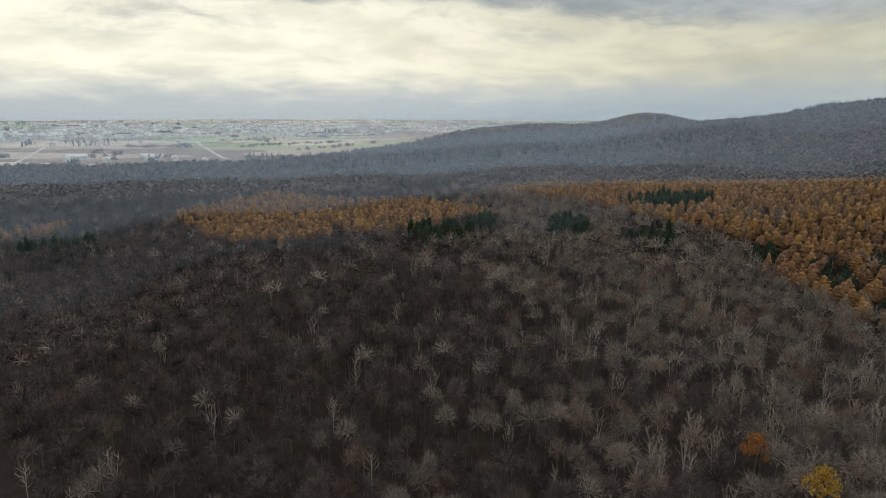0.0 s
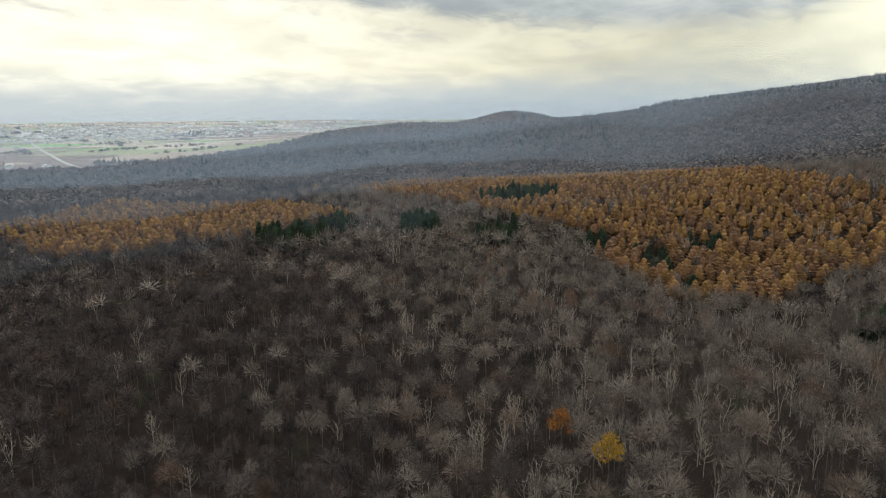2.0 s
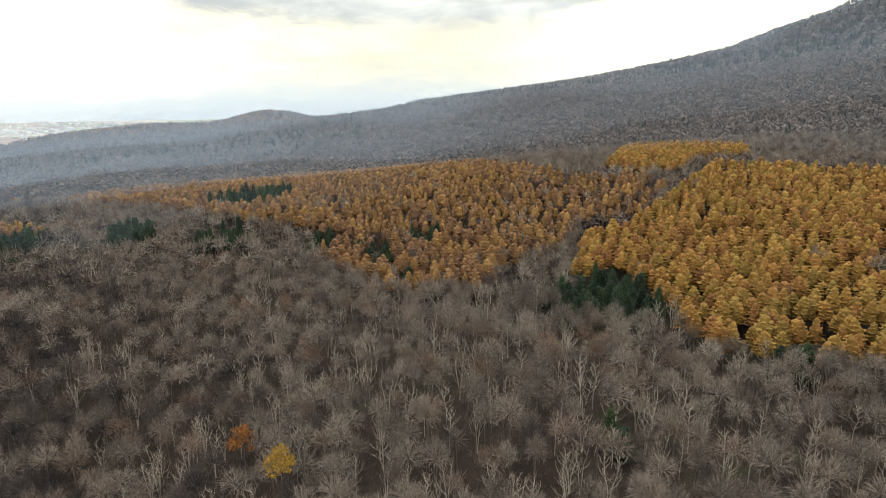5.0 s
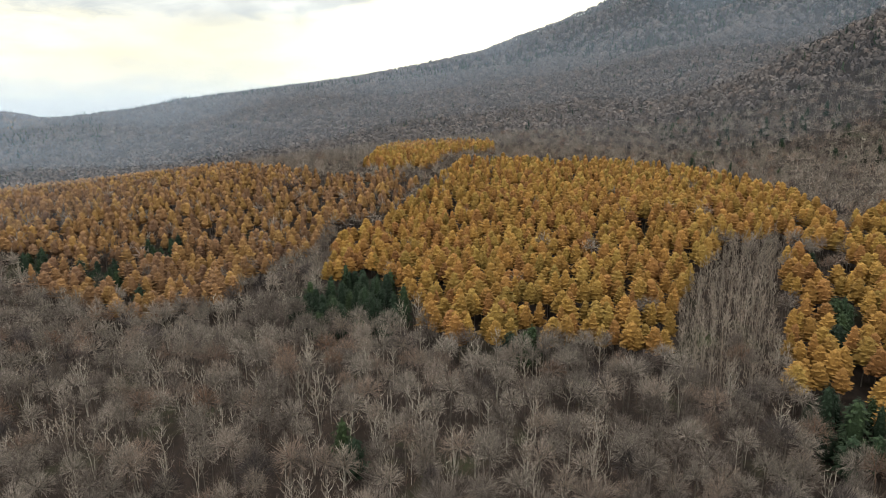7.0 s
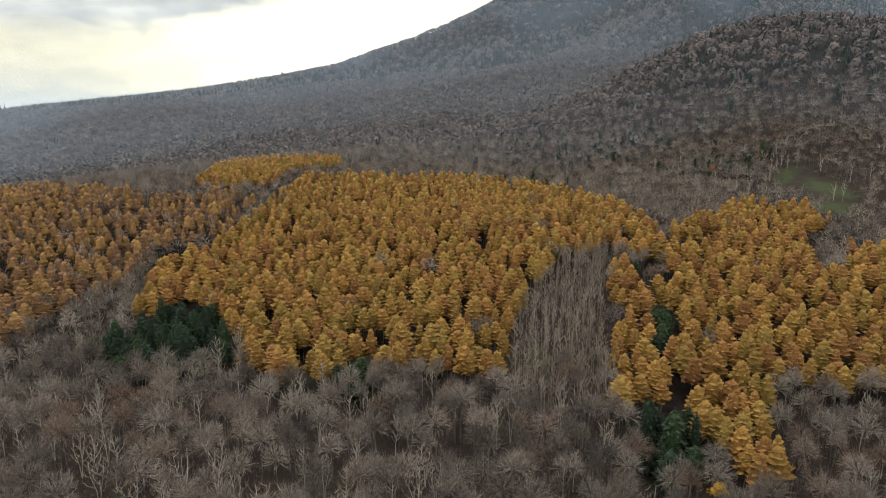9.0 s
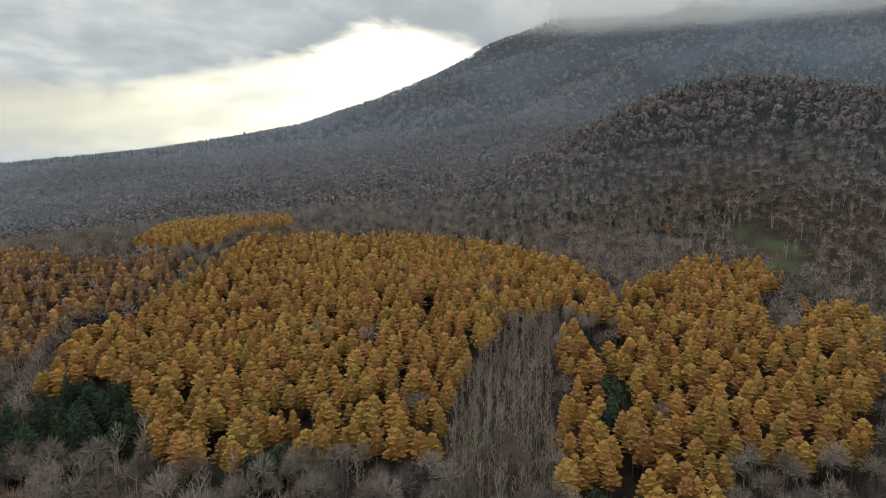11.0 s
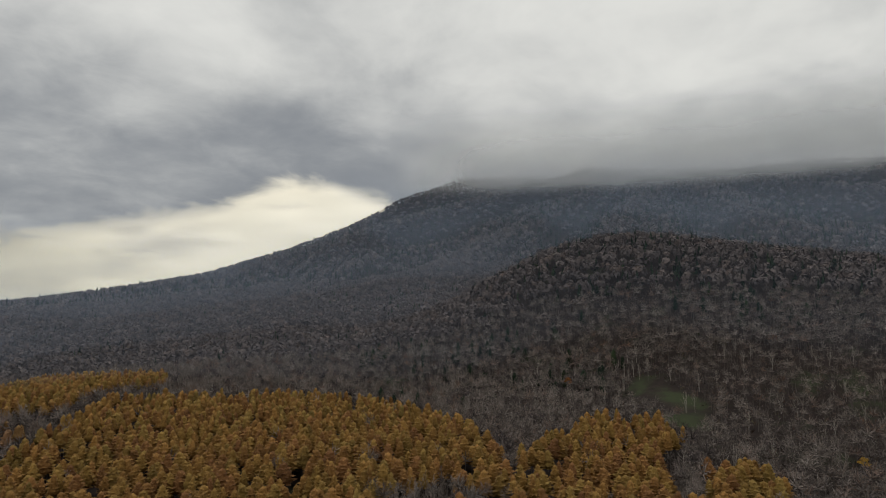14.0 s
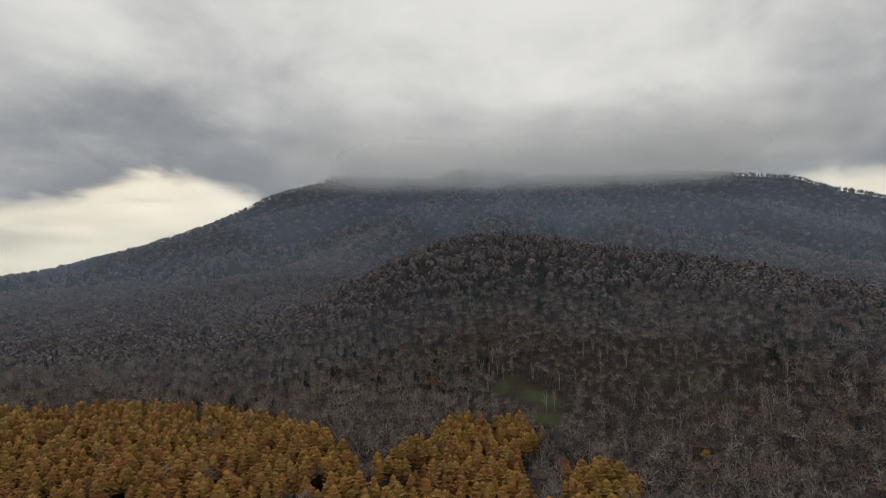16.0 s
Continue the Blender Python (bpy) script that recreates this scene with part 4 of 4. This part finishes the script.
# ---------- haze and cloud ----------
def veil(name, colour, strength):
    """Sheet imitating haze or cloud: lets most light through and scatters the rest both ways; thins out by its
    attribute.
    """
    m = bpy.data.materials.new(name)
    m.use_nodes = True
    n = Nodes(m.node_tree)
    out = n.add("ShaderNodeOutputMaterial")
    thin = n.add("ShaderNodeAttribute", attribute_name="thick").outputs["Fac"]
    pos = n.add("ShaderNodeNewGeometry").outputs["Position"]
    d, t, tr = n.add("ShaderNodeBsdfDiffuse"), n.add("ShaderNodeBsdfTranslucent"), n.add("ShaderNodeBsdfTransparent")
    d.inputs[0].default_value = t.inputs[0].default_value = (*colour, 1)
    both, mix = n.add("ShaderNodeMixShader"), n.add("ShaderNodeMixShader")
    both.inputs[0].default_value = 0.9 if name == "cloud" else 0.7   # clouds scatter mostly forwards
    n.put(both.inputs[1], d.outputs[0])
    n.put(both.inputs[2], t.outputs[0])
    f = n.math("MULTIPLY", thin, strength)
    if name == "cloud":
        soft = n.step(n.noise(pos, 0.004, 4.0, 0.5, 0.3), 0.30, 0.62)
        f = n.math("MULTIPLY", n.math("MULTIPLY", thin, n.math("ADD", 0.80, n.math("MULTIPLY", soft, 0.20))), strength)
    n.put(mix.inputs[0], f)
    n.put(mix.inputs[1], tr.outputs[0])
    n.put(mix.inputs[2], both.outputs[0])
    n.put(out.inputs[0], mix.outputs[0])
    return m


def grid_tris(nr, na):
    i, j = np.meshgrid(np.arange(nr - 1), np.arange(na - 1), indexing="ij")
    p = i * na + j
    return np.concatenate([np.stack([p, p + 1, p + na + 1], -1).reshape(-1, 3), np.stack([p, p + na + 1, p + na], -1).reshape(-1, 3)])


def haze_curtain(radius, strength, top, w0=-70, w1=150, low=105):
    """An upright sheet imitating haze: hugs the land, thins out upwards, denser towards the north."""
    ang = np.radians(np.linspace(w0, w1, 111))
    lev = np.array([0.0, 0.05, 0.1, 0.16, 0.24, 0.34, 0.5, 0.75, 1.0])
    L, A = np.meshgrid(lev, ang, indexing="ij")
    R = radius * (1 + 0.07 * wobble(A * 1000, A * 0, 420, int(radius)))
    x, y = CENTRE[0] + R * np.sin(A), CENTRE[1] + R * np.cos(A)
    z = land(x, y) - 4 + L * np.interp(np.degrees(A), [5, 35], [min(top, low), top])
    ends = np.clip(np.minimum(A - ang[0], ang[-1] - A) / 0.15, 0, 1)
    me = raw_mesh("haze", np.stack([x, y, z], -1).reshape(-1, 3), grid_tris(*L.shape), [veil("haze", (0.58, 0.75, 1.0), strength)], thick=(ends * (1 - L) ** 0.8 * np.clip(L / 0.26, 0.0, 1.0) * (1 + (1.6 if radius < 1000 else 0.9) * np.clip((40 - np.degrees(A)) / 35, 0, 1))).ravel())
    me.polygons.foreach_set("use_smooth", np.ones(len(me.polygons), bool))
    tagged(new("haze_sheet", me), "thin bluish sheet imitating haze before the distant land", "haze", kind="structure")


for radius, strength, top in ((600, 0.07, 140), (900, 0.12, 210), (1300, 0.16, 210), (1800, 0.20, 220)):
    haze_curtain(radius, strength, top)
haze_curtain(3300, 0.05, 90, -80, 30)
# near sheet added to pale the northern woods, like glare from the sky
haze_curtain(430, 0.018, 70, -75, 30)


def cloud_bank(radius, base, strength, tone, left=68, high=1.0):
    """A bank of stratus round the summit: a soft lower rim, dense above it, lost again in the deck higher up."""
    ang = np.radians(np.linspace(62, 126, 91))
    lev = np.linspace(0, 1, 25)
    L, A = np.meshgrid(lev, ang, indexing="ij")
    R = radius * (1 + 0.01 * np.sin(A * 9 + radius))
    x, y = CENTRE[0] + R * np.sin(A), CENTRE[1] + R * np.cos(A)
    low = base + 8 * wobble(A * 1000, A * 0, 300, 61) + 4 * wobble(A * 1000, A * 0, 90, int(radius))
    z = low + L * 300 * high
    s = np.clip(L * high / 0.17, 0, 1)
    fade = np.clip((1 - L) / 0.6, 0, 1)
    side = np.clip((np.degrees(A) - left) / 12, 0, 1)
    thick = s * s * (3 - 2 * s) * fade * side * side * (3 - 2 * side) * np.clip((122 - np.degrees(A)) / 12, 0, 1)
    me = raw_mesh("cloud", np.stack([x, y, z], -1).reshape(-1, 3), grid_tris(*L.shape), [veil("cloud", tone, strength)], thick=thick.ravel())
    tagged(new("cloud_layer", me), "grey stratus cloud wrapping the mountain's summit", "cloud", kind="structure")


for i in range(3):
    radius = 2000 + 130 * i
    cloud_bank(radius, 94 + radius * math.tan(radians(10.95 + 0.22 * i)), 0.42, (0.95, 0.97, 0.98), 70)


# ---------- the town and farms on the plain ----------
M_WALL = plain("pale_render", (0.48, 0.46, 0.43), (0.64, 0.62, 0.58), 0.02)
M_ROOF = plain("grey_sheet_roof", (0.30, 0.31, 0.33), (0.44, 0.43, 0.42), 0.03, 0.6)
M_WHITE = plain("white_sheet_metal", (0.62, 0.63, 0.64), (0.78, 0.78, 0.77), 0.03, 0.5)
M_ROAD = plain("pale_gravel_road", (0.46, 0.43, 0.39), (0.58, 0.55, 0.50), 0.05)


def block(wx, wy, h):
    """Walls of a small house, open on top under its roof."""
    v = [(sx * wx / 2, sy * wy / 2, z) for z in (-1.0, h) for sx, sy in ((-1, -1), (1, -1), (1, 1), (-1, 1))]
    t = []
    for i in range(4):
        j = (i + 1) % 4
        t += [(i, j, j + 4), (i, j + 4, i + 4)]
    v += [(0, -wy / 2, h + wx * 0.28), (0, wy / 2, h + wx * 0.28)]
    return np.array(v), np.array(t + [(4, 5, 8), (6, 7, 9)])


def gable(wx, wy, h, over=0.5, thick=0.35):
    """A pitched roof with thickness and eaves."""
    a, b, r = wx / 2 + over, wy / 2 + over, wx * 0.28
    drop = over * 0.56
    v = []
    for dz in (0.0, thick):
        for y in (-b, b):
            v += [(-a, y, h - drop + dz), (0, y, h + r + dz), (a, y, h - drop + dz)]
    q = [(0, 3, 4, 1), (1, 4, 5, 2), (6, 7, 10, 9), (7, 8, 11, 10), (0, 1, 7, 6), (1, 2, 8, 7), (3, 9, 10, 4), (4, 10, 11, 5), (0, 6, 9, 3), (2, 5, 11, 8)]
    return np.array(v), np.array([t for f in q for t in ((f[0], f[1], f[2]), (f[0], f[2], f[3]))])


def building(name, wx, wy, h, wall_mat, roof_mat, label, group):
    ob = tagged(new(name), label, "building", group)
    for nm, (v, t), m in (("wall", block(wx, wy, h), wall_mat), ("roof", gable(wx, wy, h), roof_mat)):
        new(nm, raw_mesh(nm, v, t, [m])).parent = ob
    return ob


def put_on_plain(ob, x, y, turn):
    ob.matrix_basis = Matrix.LocRotScale((x, y, float(land(x, y))), Euler((0, 0, turn)), None)


def build_town():
    g = np.random.default_rng(77)
    kinds = [building("house", 9 + 1.5 * i, 11 + 2 * i, 5.5 + 0.6 * i, (M_WALL, M_WHITE)[i % 2], (M_ROOF, M_WHITE, M_ROOF)[i % 3], "pale two-storey town house with a pitched roof on the plain", "houses of the town") for i in range(4)]
    sheds = [building("warehouse", 11 + 3 * i, 22 + 8 * i, 5 + i, M_WHITE, M_WHITE, "large white sheet-metal shed on the plain", "sheds on the plain") for i in range(3)]
    done = [0, 0]

    def place(pool, k, x, y):
        turn = radians(24) + (math.pi / 2) * g.integers(2)
        n = done[k]
        ob = pool[n] if n < len(pool) else copy_thing(pool[n % len(pool)], Matrix())
        put_on_plain(ob, x, y, turn)
        done[k] += 1

    # the town itself, thickest in the north-west, thinning to single farms
    while done[0] < 290:
        w, d = g.normal(-27, 7), g.triangular(1900, 2900, 4300)
        if g.random() < 0.3:
            w, d = g.uniform(-34, 9), g.uniform(2200, 4500)
        x, y = CENTRE[0] + d * math.sin(radians(w)), CENTRE[1] + d * math.cos(radians(w))
        if w > 12 or float(farmed(np.array(x), np.array(y))) < 1 or land(x, y) > PLAIN_Z + 4:
            continue
        place(kinds, 0, x, y)
    while done[1] < 46:
        w, d = g.uniform(-34, 8), g.triangular(1900, 3200, 4500)
        if done[1] < 7:
            w, d = g.uniform(-32, -22), g.uniform(1380, 1600)
        x, y = CENTRE[0] + d * math.sin(radians(w)), CENTRE[1] + d * math.cos(radians(w))
        if float(farmed(np.array(x), np.array(y))) < 1 or land(x, y) > PLAIN_Z + 4:
            continue
        place(sheds, 1, x, y)


build_town()


def far_town():
    """The rest of the town, too far off to tell its houses apart."""
    g = np.random.default_rng(78)
    n = 3400
    w = np.where(g.random(n) < 0.62, g.normal(-27, 8, n), g.uniform(-38, 12, n))
    d = np.where(g.random(n) < 0.6, g.triangular(2250, 2900, 3900, n), g.uniform(2300, 4650, n))
    x, y = CENTRE[0] + d * np.sin(np.radians(w)), CENTRE[1] + d * np.cos(np.radians(w))
    x, y = x + 60 * wobble(x, y, 240, 3), y + 60 * wobble(x, y, 240, 4)
    ok = (farmed(x, y) >= 1) & (land(x, y) < PLAIN_Z + 4)
    x, y = x[ok], y[ok]
    places = np.stack([x, y, land(x, y), radians(24) + math.pi / 2 * g.integers(2, size=len(x)), g.uniform(0.5, 1.0, len(x)), g.uniform(0.55, 0.9, len(x))], -1)
    shapes = []
    for wx, wy, h in ((9, 12, 5.5), (11, 14, 6.5), (14, 26, 6.0)):
        (v0, t0), (v1, t1) = block(wx, wy, h), gable(wx, wy, h)
        shapes.append((np.concatenate([v0, v1]), np.concatenate([t0, t1 + len(v0)]), np.repeat([0, 1], [len(t0), len(t1)])))
    cut = g.random(len(x)) < 0.5
    wood("far_town_houses", shapes, places[cut], M_WHITE, M_WHITE, "white houses and sheds of the distant town", "houses")
    wood("far_grey_houses", shapes, places[~cut], M_WALL, M_ROOF, "pale houses with grey roofs of the distant town", "houses")


far_town()


def road(points, width):
    """A strip laid a hand above the fields."""
    v, t = [], []
    pts = []
    for (x0, y0), (x1, y1) in zip(points, points[1:]):
        n = max(2, int(math.hypot(x1 - x0, y1 - y0) / 25))
        pts += [(x0 + (x1 - x0) * i / n, y0 + (y1 - y0) * i / n) for i in range(n)]
    pts.append(points[-1])
    for i, (x, y) in enumerate(pts):
        a, b = pts[max(0, i - 1)], pts[min(len(pts) - 1, i + 1)]
        d = Vector((b[0] - a[0], b[1] - a[1])).normalized() * width / 2
        for s in (-1, 1):
            px, py = x - s * d.y, y + s * d.x
            v.append((px, py, float(land(px, py)) + 0.5))
    for i in range(len(pts) - 1):
        k = 2 * i
        t += [(k, k + 1, k + 3), (k, k + 3, k + 2)]
    tagged(new("road", raw_mesh("road", np.array(v), np.array(t)[:, ::-1], [M_ROAD])), "pale road across the fields of the plain", "road", kind="structure")


road([(-360, 1245), (-412, 1318), (-474, 1436), (-622, 1750), (-860, 2300), (-1250, 3200)], 8)
road([(-732, 1094), (-914, 1494), (-1150, 2000)], 8)
road([(-1500, 1300), (-622, 1750), (150, 2130)], 7)
road([(-1900, 2050), (-860, 2520), (700, 3240)], 9)
road([(-1700, 3000), (-300, 3640), (500, 4000)], 9)


def groves():
    """Small larch groves, dark belts and clumps of bare trees on the plain."""
    g = np.random.default_rng(5)
    A, B, C = [], [], []
    for cx, cy, lx, ly in ((-188, 1340, 75, 22), (-40, 1460, 50, 16), (-690, 1620, 70, 24), (-560, 1330, 30, 15), (240, 1560, 60, 25), (330, 1640, 70, 20)):
        n = int(lx * ly / 22)
        A.append(np.stack([cx + g.uniform(-lx, lx, n), cy + g.uniform(-ly, ly, n)], -1))
    for i in range(70):
        w, d = radians(g.uniform(-36, 6)), g.uniform(1300, 4300)
        cx, cy = CENTRE[0] + d * math.sin(w), CENTRE[1] + d * math.cos(w)
        n = g.integers(6, 26)
        along = g.uniform(-1, 1, n) * g.uniform(20, 110)
        a = radians(24) + (math.pi / 2) * g.integers(2)
        P = np.stack([cx + along * math.cos(a) + g.normal(0, 6, n), cy + along * math.sin(a) + g.normal(0, 6, n)], -1)
        (B if i % 3 else C).append(P)
    for name, sets, shapes, mat, label in (("plain_larch_groves", A, LARCH_MID, M_RUSSET, "small orange larch groves at the forest's edge on the plain"), ("farm_shelter_belts", B, BARE_HILL, M_FARWOOD, "rows of bare trees between the fields"), ("farm_conifers", C, SPRUCE_FAR, M_SPRUCE, "dark conifer clumps round the farms")):
        P = np.concatenate(sets)
        P = P[farmed(P[:, 0], P[:, 1]) > 0.5] if name != "plain_larch_groves" else P
        wood(name, shapes, rows_at(P[:, 0], P[:, 1], 0.75, 0.25, 0.2), M_BARK, mat, label)


groves()
